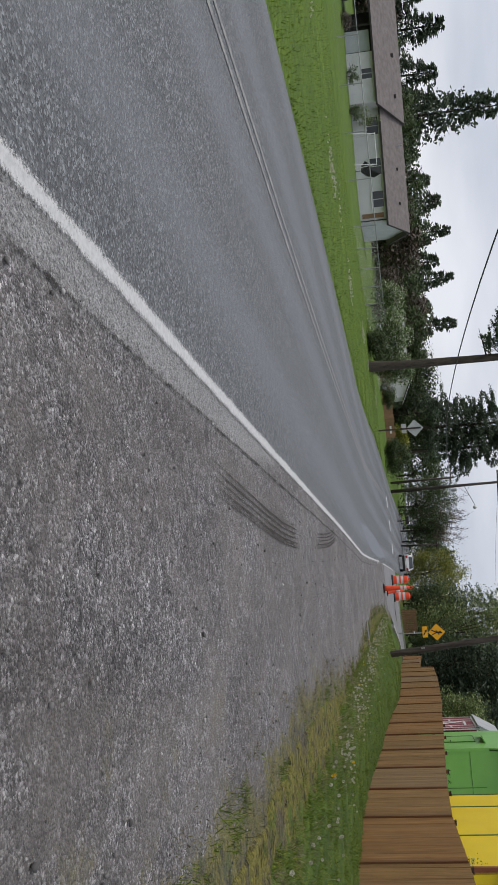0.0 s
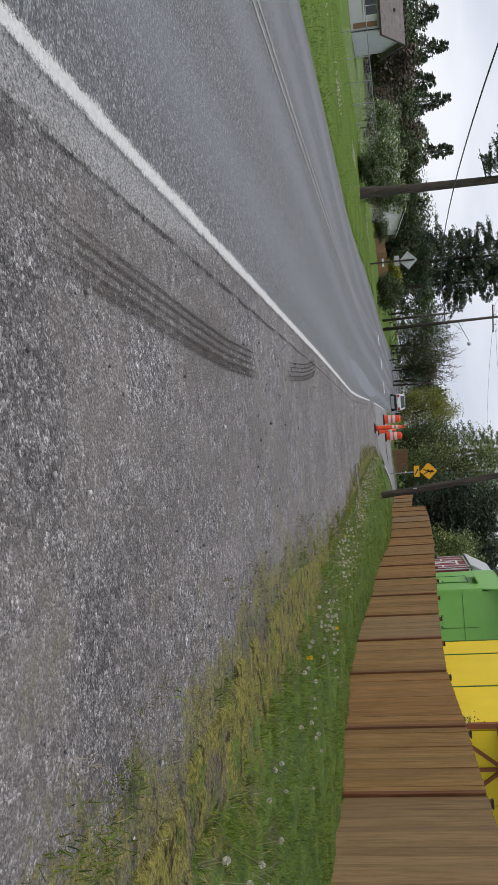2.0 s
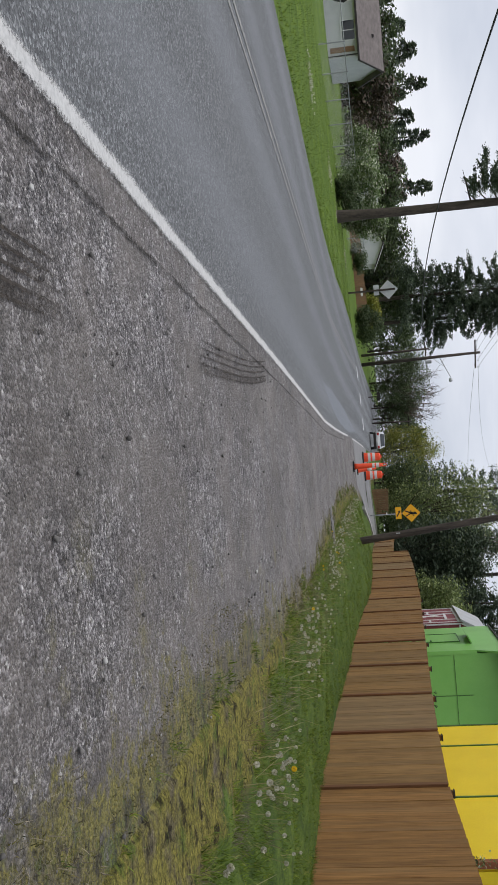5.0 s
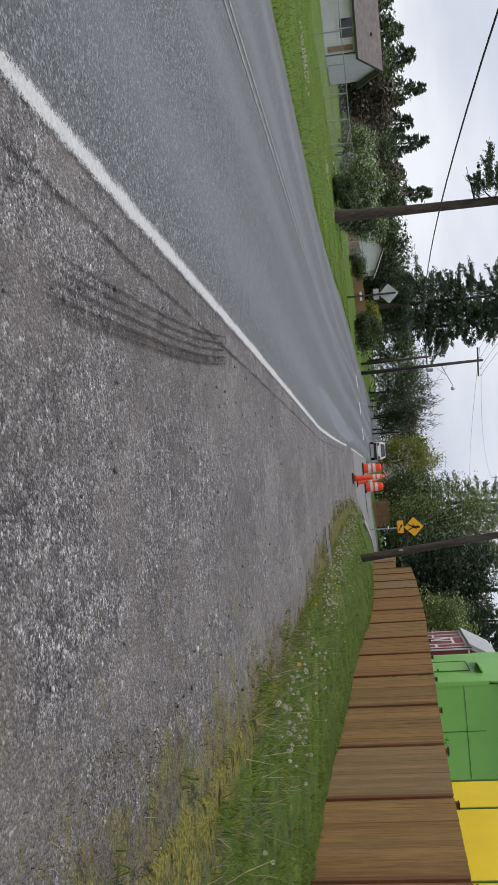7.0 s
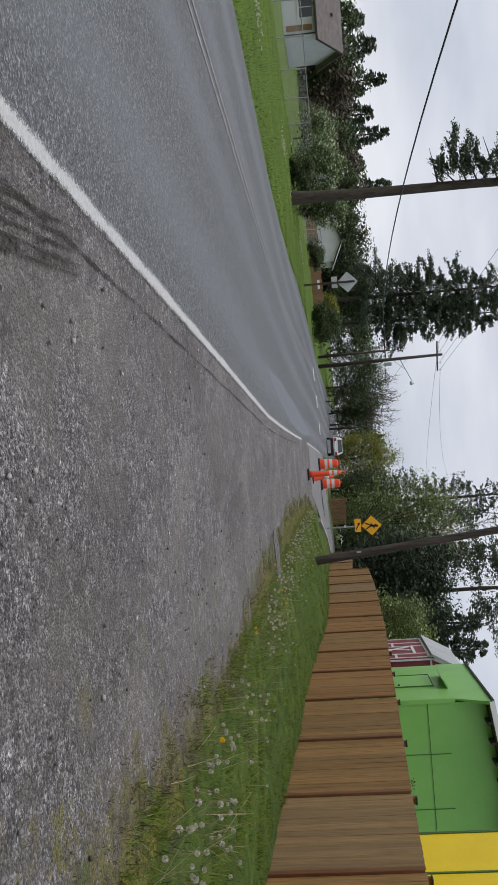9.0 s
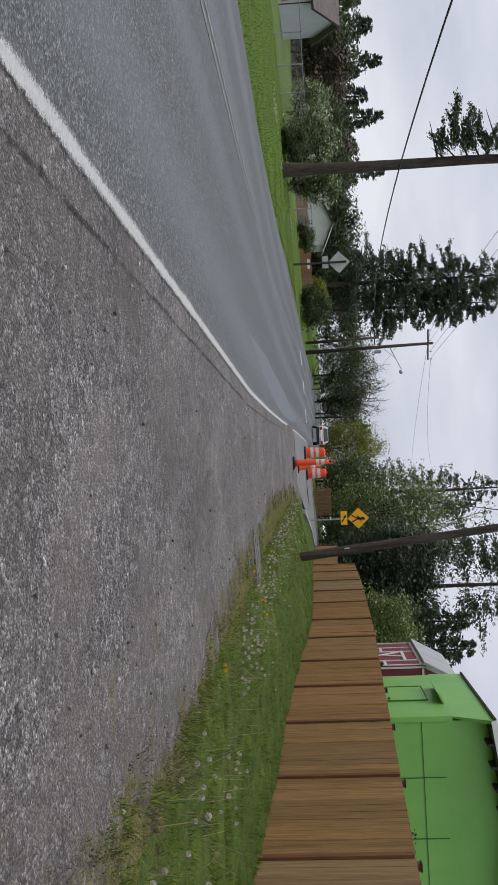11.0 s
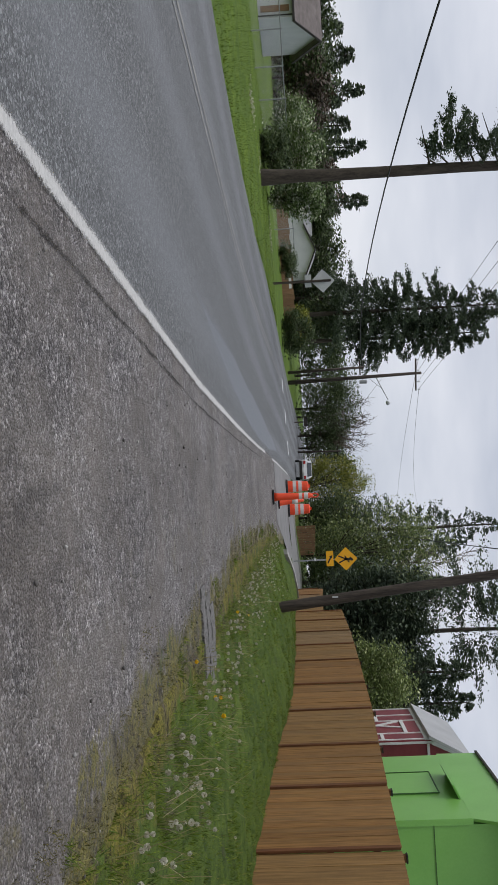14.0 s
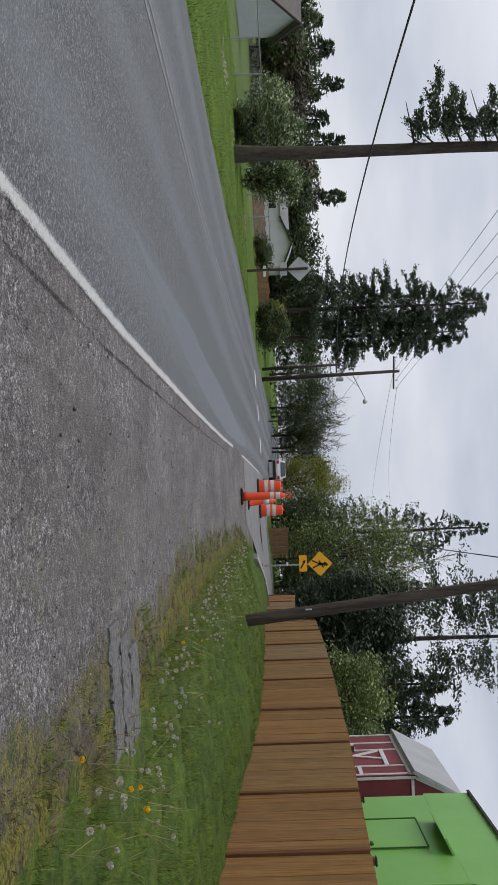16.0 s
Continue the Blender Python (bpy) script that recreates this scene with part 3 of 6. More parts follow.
def rod(a, b, r0, r1=None, seg=10, bm=None):
    """A tapered round bar from a to b."""
    bm = bm or bmesh.new()
    a, b = Vector(a), Vector(b)
    q = (b - a).to_track_quat("Z", "Y")
    bmesh.ops.create_cone(bm, cap_ends=True, segments=seg, radius1=r0, radius2=r0 if r1 is None else r1, depth=(b - a).length, matrix=Matrix.LocRotScale((a + b) / 2, q, None))
    return bm


def lathe(profile, seg=20, bm=None, at=(0, 0, 0)):
    bm = bm or bmesh.new()
    rings = []
    for r, z in profile:
        rings.append([bm.verts.new((at[0] + r * math.cos(2 * math.pi * k / seg), at[1] + r * math.sin(2 * math.pi * k / seg), at[2] + z)) for k in range(seg)])
    for a, b in zip(rings, rings[1:]):
        for k in range(seg):
            bm.faces.new((a[k], a[(k + 1) % seg], b[(k + 1) % seg], b[k]))
    bm.faces.new(rings[0][::-1])
    bm.faces.new(rings[-1])
    return bm


def prism(outline, y0, y1):
    """A solid with the outline (x, z), from y0 to y1."""
    bm = bmesh.new()
    a = [bm.verts.new((x, y0, z)) for x, z in outline]
    b = [bm.verts.new((x, y1, z)) for x, z in outline]
    n = len(outline)
    bm.faces.new(a)
    bm.faces.new(b[::-1])
    for k in range(n):
        bm.faces.new((a[k], b[k], b[(k + 1) % n], a[(k + 1) % n]))
    bmesh.ops.recalc_face_normals(bm, faces=bm.faces[:])
    return bm


# ---- ground and road ----
def ground():
    xs = np.unique(np.concatenate([np.linspace(-900, -60, 14), np.linspace(-60, -12, 33), np.linspace(-12, -1, 23), np.linspace(-1, 4.5, 56), np.linspace(4.5, 40, 24), np.linspace(40, 900, 14)]))
    ys = np.unique(np.concatenate([np.linspace(-300, -12, 12), np.linspace(-12, 40, 417), np.linspace(40, 100, 61), np.linspace(100, 300, 21), np.linspace(300, 2000, 12)]))
    X, Y = np.meshgrid(xs, ys)
    Z = land(X, Y)
    rough = np.array([[noise.noise(Vector((x * 1.7, y * 1.7, 3.1))) + (0.9 * noise.noise(Vector((x * 5, y * 5, 1.3))) if -1 < x < 4 and -8 < y < 40 else 0) for x in xs] for y in ys])
    in_road = (X > left_x(Y) - 0.1) & (X < np.where(Y < 50, verge_x(Y) + 0.14, edge_x(Y)) + 0.12)
    in_side = (Y > 56.5) & (Y < 71.5) & (X > -3)
    apron = (Y > 44) & (Y < 58) & (X > -3) & (X < 2.1)
    paved = in_road | in_side | apron
    Z = np.where(paved, Z - 0.06, Z + 0.012 + 0.042 * rough * np.clip((X - verge_x(Y) - 0.25) / 0.6, 0, 1) + np.where(X < -9, 0.05 * rough, 0))
    nx, ny = len(xs), len(ys)
    idx = np.arange(nx * ny).reshape(ny, nx)
    f = np.stack([idx[:-1, :-1], idx[:-1, 1:], idx[1:, 1:], idx[1:, :-1]], -1).reshape(-1, 4)
    me = tri_mesh("ground", np.stack([X, Y, Z], -1), f, M_GROUND)
    across = np.stack([X - green_x(Y), Y], -1).reshape(-1, 2)[f.ravel()]
    me.uv_layers.new(name="across").data.foreach_set("uv", across.astype(np.float32).ravel())
    me.shade_smooth()
    return tagged(new("ground", me), "green roadside grass with moss and bare soil beside the shoulder", "ground", kind="structure")


def strip(name, x0, x1, ys, material, lift, label, category, kind="structure", cols=2, ragged=0.0, parent=None, origin=None):
    """A sheet between two lines of the plan that lies on the land."""
    verts, faces, uvs = [], [], []
    for y in ys:
        a, b = float(x0(y)), float(x1(y))
        for k in range(cols):
            x = a + (b - a) * k / (cols - 1)
            if ragged and k in (0, cols - 1):
                x += ragged * noise.noise(Vector((k * 9.1, y * 2.3, 0))) + 0.5 * ragged * noise.noise(Vector((k * 5.1, y * 9.0, 4)))
            verts.append((x, y, float(land(x, y)) + lift))
            uvs.append((x - (float(origin(y)) if origin else a), y))
    n = len(ys)
    for j in range(n - 1):
        for k in range(cols - 1):
            i = j * cols + k
            faces.append((i, i + 1, i + cols + 1, i + cols))
    me = mesh_of(name, verts, faces, material, True)
    lay = me.uv_layers.new(name="across")
    for lp in me.loops:
        lay.data[lp.index].uv = uvs[lp.vertex_index]
    ob = new(name, me)
    if parent is not None:
        ob.parent = parent
    return tagged(ob, label, category, "", kind) if category else ob


ground()
LONG = list(np.arange(-80, 60, 1.0)) + list(np.arange(60, 300, 5.0))
strip("road", left_x, edge_x, LONG, M_ROAD, 0.0, "grey worn asphalt road with smoother wheel paths", "road", cols=9, origin=edge_x)
strip("shoulder", lambda y: edge_x(y) - 0.25, lambda y: verge_x(y) + 0.3, list(np.arange(-80, 50.1, 0.2)), M_SHOULDER, -0.006, "coarse chip-seal shoulder, dirty and mossy along the verge", "shoulder", cols=12, ragged=0.1, origin=verge_x)
strip("apron", lambda y: edge_x(y) - 0.02, lambda y: np.interp(y, (46, 50, 52.5, 55, 56.5, 58), (0.2, 0.9, 1.6, 2.3, 3.3, 6)), list(np.arange(46, 58.1, 0.5)), M_APRON, 0.004, "pale worn asphalt apron at the side street", "road", cols=6)
strip("side_street", lambda y: edge_x(y) - 0.02, lambda y: 60.0, list(np.arange(58, 70.1, 1)), M_APRON, 0.004, "pale worn asphalt side street", "road", cols=30)
lines = tagged(new("road_marking"), "worn white edge line along the shoulder", "road marking", kind="structure")
for y0, y1, dy in ((-40, 40.2, 0.25), (45, 63, 0.5)):
    strip("line", lambda y: edge_x(y) - 0.085, lambda y: edge_x(y) + 0.175, list(np.arange(y0, y1, dy)), M_LINE, 0.005, "", "", cols=3, parent=lines)
for c in (-0.13, 0.06):
    strip("centre_line", lambda y: np.interp(y, MID_Y, MID_X) + c, lambda y: np.interp(y, MID_Y, MID_X) + c + 0.07, list(np.arange(-40, 62, 0.4)), M_CENTRE, 0.005, "", "", cols=3, ragged=0.012, parent=lines)
for x, y in ((-7.4, 65.5), (-5.7, 67.5), (-3.9, 68.6)):
    strip("dash", lambda t: x - 0.42, lambda t: x + 0.42, [y - 0.9, y, y + 0.9], M_WHITE, 0.012, "", "", cols=3, parent=lines)

# seam and crumbling joint between road and shoulder
strip("crack", lambda y: edge_x(y) + 0.13, lambda y: edge_x(y) + 0.43, list(np.arange(-8, 38, 0.25)), crack_dirt(), 0.002, "dark broken cracks along the joint of road and shoulder", "crack", cols=3)


# muddy tyre tracks
def tyre_track():
    t = thing("tyre_track", "dark muddy tyre print curving over the grey shoulder", "tyre print", kind="structure")
    ky, kx = (0.0, 1.1, 2.0, 3.0, 4.2, 6.2, 7.2, 8.2, 9.0, 9.6, 10.2), (-1.2, -1.15, -1.11, -1.08, -1.09, -1.18, -1.24, -1.3, -1.37, -1.44, -1.52)
    rr = random.Random(9)
    for y0, y1, film in ((-0.2, 4.25, 0.2), (6.3, 10.1, 0.1)):
        strip("tread_print", lambda y: np.interp(y, ky, kx) - 0.13, lambda y: np.interp(y, ky, kx) + 0.13, list(np.arange(y0, y1 + 0.05, 0.1)), tread_mud("tread_mud", y0, y1, film), 0.0015, "", "", cols=3, parent=t)
    bm = bmesh.new()
    for k in range(90):
        y = rr.choice((rr.gauss(3.9, 0.35), rr.gauss(9.2, 0.3), rr.uniform(0, 9.6)))
        x = float(np.interp(y, ky, kx)) + rr.gauss(0.03, 0.09)
        s = rr.uniform(0.003, 0.012)
        n = rr.randint(5, 7)
        bm.faces.new([bm.verts.new((x + s * rr.uniform(0.5, 1.2) * math.cos(2 * math.pi * q / n), y + 1.7 * s * rr.uniform(0.5, 1.2) * math.sin(2 * math.pi * q / n), float(land(x, y)) + 0.0035)) for q in range(n)])
    part("mud_crumbs", bm, M_MUD, t)


tyre_track()


def pebbles():
    r = np.random.default_rng(5)
    bm = bmesh.new()
    bmesh.ops.create_icosphere(bm, subdivisions=1, radius=1)
    base = np.array([v.co[:] for v in bm.verts])
    fc = np.array([[v.index for v in f.verts] for f in bm.faces])
    bm.free()
    V, F = [], []
    n = 1500
    ys = -4 + 34 * r.random(n) ** 1.3
    for k in range(n):
        y = ys[k]
        x = r.uniform(float(edge_x(y)) + 0.25, float(verge_x(y)) + 0.3)
        s = 0.004 + 0.009 * r.random() ** 3
        p = base * (1 + 0.3 * r.standard_normal(base.shape)) * s * np.array([1, 1.2, 0.7])
        V.append(p + np.array([x, y, float(land(x, y)) + 0.3 * s]))
        F.append(fc + k * len(base))
    m = leafy("loose_stones", (0.0, (0.07, 0.066, 0.062)), (0.7, (0.22, 0.21, 0.2)), (1.0, (0.5, 0.49, 0.47)), rough=0.85, clear=0.0)
    tagged(new("pebbles", tri_mesh("pebbles", np.concatenate(V), np.concatenate(F), m)), "loose grey and pale stones on the shoulder", "gravel", kind="stuff")


pebbles()
# broken ledge of old pavement in the verge
ledge = thing("broken_ledge", "cracked grey asphalt ledge breaking out of the mossy verge", "pavement", kind="structure")
lr = random.Random(3)
for row in range(3):
    x = 0.3 + 0.12 * row
    while x < 1.0 + 0.05 * row:
        ln = lr.uniform(0.18, 0.42)
        ya, yb = 21.38 + 0.36 * row + 0.02 * x, 21.38 + 0.36 * (row + 1) - lr.uniform(0.02, 0.05) + 0.02 * x
        bm = bmesh.new()
        rim = []
        for k in range(6):
            rim.append((x + ln * k / 5, ya + lr.uniform(-0.06, 0.06)))
        for k in range(6):
            rim.append((x + ln * (1 - k / 5) - 0.015, yb + lr.uniform(-0.06, 0.06)))
        dz = lr.uniform(0.001, 0.01)
        top = [bm.verts.new((a, b, float(land(a, b)) + dz + 0.016 * min(1, max(0, (a - 0.5) / 0.4)))) for a, b in rim]
        low = [bm.verts.new((v.co.x, v.co.y, v.co.z - 0.15)) for v in top]
        bm.faces.new(top)
        for q in range(len(top)):
            bm.faces.new((low[q], low[(q + 1) % len(top)], top[(q + 1) % len(top)], top[q]))
        bmesh.ops.recalc_face_normals(bm, faces=bm.faces[:])
        part("slab", bm, M_SLAB, ledge)
        x += ln


# kerb of the side street
def kerb(points, label):
    t = thing("kerb", label, "kerb", kind="structure")
    for (xa, ya), (xb, yb) in zip(points, points[1:]):
        za, zb = float(land(xa, ya)), float(land(xb, yb))
        part("kerbstone", beam((xa, ya, za - 0.02), (xb, yb, zb - 0.02), 0.2, 0.22), M_CONCRETE, t)


kerb([(1.5, 50.2), (2.0, 52.3), (2.6, 54.2), (3.5, 55.6), (4.8, 56.6), (7, 57.2), (12, 57.4), (22, 57.5)], "pale concrete kerb curving into the side street")
kerb([(-1.2, 74.5), (-0.4, 72.4), (1.2, 71.2), (4, 70.9), (9, 70.8), (16, 70.8), (26, 70.8)], "pale concrete kerb on the far side of the side street")


# ---- board fence ----
FENCE_X = 4.0
SEAMS = (1.2, 3.7, 6.15, 8.6, 11.15, 14.3, 16.95, 19.5, 22.2, 25.0, 27.6, 30.0, 32.8, 35.6, 38.9, 41.7, 44.6, 47.6, 50.4, 54.0, 57.2, 60.2)
TOP_Y = (-80, 7.7, 8.7, 11.3, 14.4, 17, 19.6, 22.3, 24.8, 27.7, 30.4, 33.2, 36, 39, 44.6, 50.3, 200)
TOP_Z = (1.85, 1.84, 1.82, 1.78, 1.69, 1.74, 1.82, 1.92, 2.02, 2.12, 2.23, 2.35, 2.42, 2.5, 2.62, 2.66, 2.7)
LOW_FROM = 50.3


def fence():
    t = thing("board_fence", "stained brown vertical board fence on the grassy bank", "fence", kind="structure")
    rr = random.Random(12)
    shapes = {}
    for y0, y1 in zip(SEAMS, SEAMS[1:]):
        n = 12
        w = (y1 - y0 - 0.11) / n
        mid = (y0 + y1) / 2
        low = y0 >= LOW_FROM
        tone = rr.choice((0, 0, 0, 1, 2, 2))
        for k in range(n):
            y = y0 + 0.075 + w * (k + 0.5)
            z0 = float(np.interp(y, BANK_Y, BANK_Z)) - 0.05
            z1 = float(np.interp(y, TOP_Y, TOP_Z)) - (0.72 if low else 0) + rr.uniform(-0.002, 0.002)
            if low:
                z1 += 0.03 * (y - 52)
            key = (tone, round(w, 2), round(z1 - z0, 3))
            if key not in shapes:
                bm = box(-0.011, 0.011, -w / 2 + 0.001, w / 2 - 0.001, 0, z1 - z0)
                bmesh.ops.bevel(bm, geom=[e for e in bm.edges if abs(e.verts[0].co.x - e.verts[1].co.x) < 1e-4 and abs(e.verts[0].co.y - e.verts[1].co.y) < 1e-4], offset=0.002, segments=1, affect="EDGES")
                me = bpy.data.meshes.new("board")
                bm.to_mesh(me)
                bm.free()
                me.materials.append(M_BOARDS[tone])
                shapes[key] = me
            b = new("board", shapes[key])
            b.parent = t
            b.matrix_local = pose(FENCE_X + rr.uniform(-0.003, 0.003), y, z0, 0, rr.uniform(-0.25, 0.25), 0)
        for h in (0.3, 0.95, 1.55) if not low else (0.25, 0.9):
            za, zb = (float(np.interp(v, BANK_Y, BANK_Z)) + h for v in (y0, y1))
            part("rail", beam((FENCE_X + 0.035, y0, za), (FENCE_X + 0.035, y1, zb), 0.045, 0.09), M_BATTEN, t)
    for y in SEAMS:
        z0 = float(np.interp(y, BANK_Y, BANK_Z)) - 0.1
        z1 = float(np.interp(y, TOP_Y, TOP_Z)) - (0.72 if y > LOW_FROM + 1 else 0)
        part("batten", box(FENCE_X - 0.05, FENCE_X - 0.012, y - 0.055, y + 0.045, z0, z1 - 0.015, 0.004), M_BATTEN, t, "red-brown upright over the panel joint")
        p = part("post", box(FENCE_X + 0.06, FENCE_X + 0.15, y - 0.045, y + 0.045, z0, z1 + 0.045, 0.008), M_BATTEN, t)
        part("cap", box(FENCE_X + 0.05, FENCE_X + 0.16, y - 0.055, y + 0.055, z1 + 0.045, z1 + 0.07, 0.008), M_DARK, p)


fence()


# ---- sheds behind the fence ----
def green_shed():
    x0, y0, y1 = 5.2, 29.5, 33.5
    z0 = 0.2
    t = thing("storage_shed", "bright green painted gambrel storage shed with a small awning hatch", "shed", (0, 0, 0), group="sheds behind the fence")
    # side wall, steep lower roof and near gable
    part("side_wall", box(x0, x0 + 0.1, y0, y1, z0, 3.74), M_GREEN, t)
    part("gable_wall", prism([(x0 + 0.1, z0), (9.4, z0), (9.4, 3.74), (9.25, 4.55), (7.3, 4.8), (x0 + 0.1, 4.55), (x0 + 0.1, 3.74)], y0 + 0.02, y0 + 0.12), M_GREEN, t)
    part("back_gable_wall", prism([(x0 + 0.1, z0), (9.4, z0), (9.4, 3.74), (9.25, 4.55), (7.3, 4.8), (x0 + 0.1, 4.55), (x0 + 0.1, 3.74)], y1 - 0.12, y1 - 0.02), M_GREEN, t)
    part("far_wall", box(9.4, 9.5, y0, y1, z0, 3.74), M_GREEN, t)
    bm = prism([(x0 - 0.002, 3.74), (x0 + 0.01, 4.58), (x0 + 0.1, 4.58), (x0 + 0.04, 3.74)], y0 - 0.42, y1 + 0.1)
    for v in bm.verts:
        if v.co.y < y0 and v.co.z < 4:
            v.co.y = y0 + 0.004
    part("lower_roof", bm, M_GREEN, t)
    part("upper_roof", prism([(x0 - 0.02, 4.58), (7.3, 4.84), (9.3, 4.58), (9.3, 4.63), (7.3, 4.9), (x0 - 0.02, 4.63)], y0 - 0.45, y1 + 0.12), M_METALROOF, t)
    part("fascia", beam((x0 + 0.0, y0 - 0.47, 4.56), (7.3, y0 - 0.47, 4.83), 0.03, 0.12), M_WHITE, t, "white fascia board under the roof edge")
    part("eave_trim", beam((x0 - 0.03, y0 - 0.45, 4.6), (x0 - 0.03, y1 + 0.12, 4.6), 0.02, 0.05), M_DARK, t)
    # soffit and rafters take a dark colour for the shade under the overhang
    part("soffit", prism([(x0 + 0.12, 4.48), (7.3, 4.74), (7.3, 4.8), (x0 + 0.12, 4.54)], y0 - 0.44, y0 + 0.01), M_DARK, t, "soffit with rafters, roof shade put into their dark colour")
    for k in range(4):
        part("rafter", box(x0 + 0.5 + 0.5 * k, x0 + 0.56 + 0.5 * k, y0 - 0.44, y0 + 0.01, 4.42 + 0.06 * k, 4.54 + 0.06 * k), M_DARK, t)
    # panel joints and hatch
    for z in (3.05,):
        part("panel_joint", box(x0 + 0.05, 9.3, y0 + 0.004, y0 + 0.016, z - 0.006, z + 0.006), M_GREENLINE, t)
    for x in (6.55, 7.9):
        part("panel_joint", box(x - 0.007, x + 0.007, y0 + 0.002, y0 + 0.018, z0, 3.55), M_GREENLINE, t)
    part("corner_trim", box(x0 - 0.012, x0 + 0.1, y0 - 0.012, y0 + 0.012, z0, 3.72), M_GREEN, t)
    h = part("hatch", box(x0 - 0.025, x0 + 0.01, 30.9, 32.2, 1.9, 3.36, 0.006), M_GREEN, t, "green flush hatch door")
    for a, b in (((30.88, 3.37), (32.2, 3.37)), ((30.88, 1.9), (30.88, 3.37)), ((32.22, 1.9), (32.22, 3.37))):
        part("hatch_edge", beam((x0 - 0.028, a[0], a[1]), (x0 - 0.028, b[0], b[1]), 0.02, 0.02), M_GREENLINE, h)
    part("hatch_latch", box(x0 - 0.06, x0 - 0.02, 31.0, 31.12, 2.45, 2.5, 0.008), M_GREENLINE, h)
    part("awning", prism([(x0 - 0.01, 3.72), (x0 - 0.26, 3.6), (x0 - 0.26, 3.57), (x0 - 0.01, 3.68)], 30.55, 32.05), M_GREEN, t, "small green awning flap over the hatch")
    return t


def red_barn():
    x0, y0, y1, z0, ze = 5.28, 35.1, 38.35, 0.4, 3.87
    t = thing("barn_shed", "barn-red shed with white trim and a grey metal roof", "shed", (0, 0, 0), group="sheds behind the fence")
    part("side_wall", box(x0, x0 + 0.1, y0, y1, z0, ze), M_RED, t)
    out = [(x0 + 0.1, z0), (9.6, z0), (9.6, ze), (9.2, 4.75), (7.45, 5.35), (x0 + 0.5, 4.75), (x0 + 0.1, ze)]
    part("gable_wall", prism(out, y0, y0 + 0.1), M_RED, t)
    part("back_gable_wall", prism(out, y1 - 0.1, y1), M_RED, t)
    part("far_wall", box(9.6, 9.7, y0, y1, z0, ze), M_RED, t)
    part("lower_roof", prism([(x0 - 0.12, ze - 0.06), (x0 + 0.42, 4.78), (x0 + 0.47, 4.75), (x0 - 0.05, ze - 0.1)], y0 - 0.12, y1 + 0.12), M_METALROOF, t)
    part("upper_roof", prism([(x0 + 0.42, 4.78), (7.45, 5.4), (9.3, 4.78), (9.3, 4.73), (7.45, 5.34), (x0 + 0.45, 4.73)], y0 - 0.12, y1 + 0.12), M_METALROOF, t)
    part("far_roof", prism([(9.3, 4.78), (9.8, ze - 0.06), (9.75, ze - 0.1), (9.25, 4.73)], y0 - 0.12, y1 + 0.12), M_METALROOF, t)
    w = x0 - 0.02
    for y in (y0 + 0.06, 35.75, 37.0, 37.6, y1 - 0.06):
        part("trim", box(w, w + 0.03, y - 0.028, y + 0.028, z0, ze - 0.12), M_WHITE, t)
    part("trim", box(w, w + 0.03, y0, y1, ze - 0.16, ze - 0.06), M_WHITE, t)
    part("trim", beam((w + 0.004, 35.78, 3.35), (w + 0.004, 37.0, 3.35), 0.03, 0.09), M_WHITE, t)
    part("brace", beam((w + 0.006, 35.8, 1.6), (w + 0.006, 36.95, 3.3), 0.025, 0.09), M_WHITE, t)
    part("brace", beam((w + 0.006, 36.95, 1.6), (w + 0.006, 36.3, 3.3), 0.02, 0.09), M_WHITE, t)
    for z in (1.9, 2.75):
        part("trim", box(w + 0.002, w + 0.028, 37.02, 37.58, z - 0.04, z + 0.04), M_WHITE, t)
    part("trim", box(w + 0.002, w + 0.028, y0 + 0.1, 35.72, 2.7, 2.78), M_WHITE, t)
    for x in (x0 + 0.06, x0 + 0.75, 7.2):
        part("trim", box(x - 0.026, x + 0.026, y0 - 0.022, y0 + 0.005, z0, ze if x < 6 else 4.6), M_WHITE, t)
    part("trim", box(x0 + 0.1, 9.5, y0 - 0.024, y0 + 0.003, 3.75, 3.81), M_WHITE, t)
    part("rake_trim", beam((x0 + 0.06, y0 - 0.03, ze), (x0 + 0.48, y0 - 0.03, 4.74), 0.03, 0.09), M_WHITE, t)
    part("rake_trim", beam((x0 + 0.48, y0 - 0.03, 4.74), (7.45, y0 - 0.03, 5.34), 0.03, 0.09), M_WHITE, t)
    return t


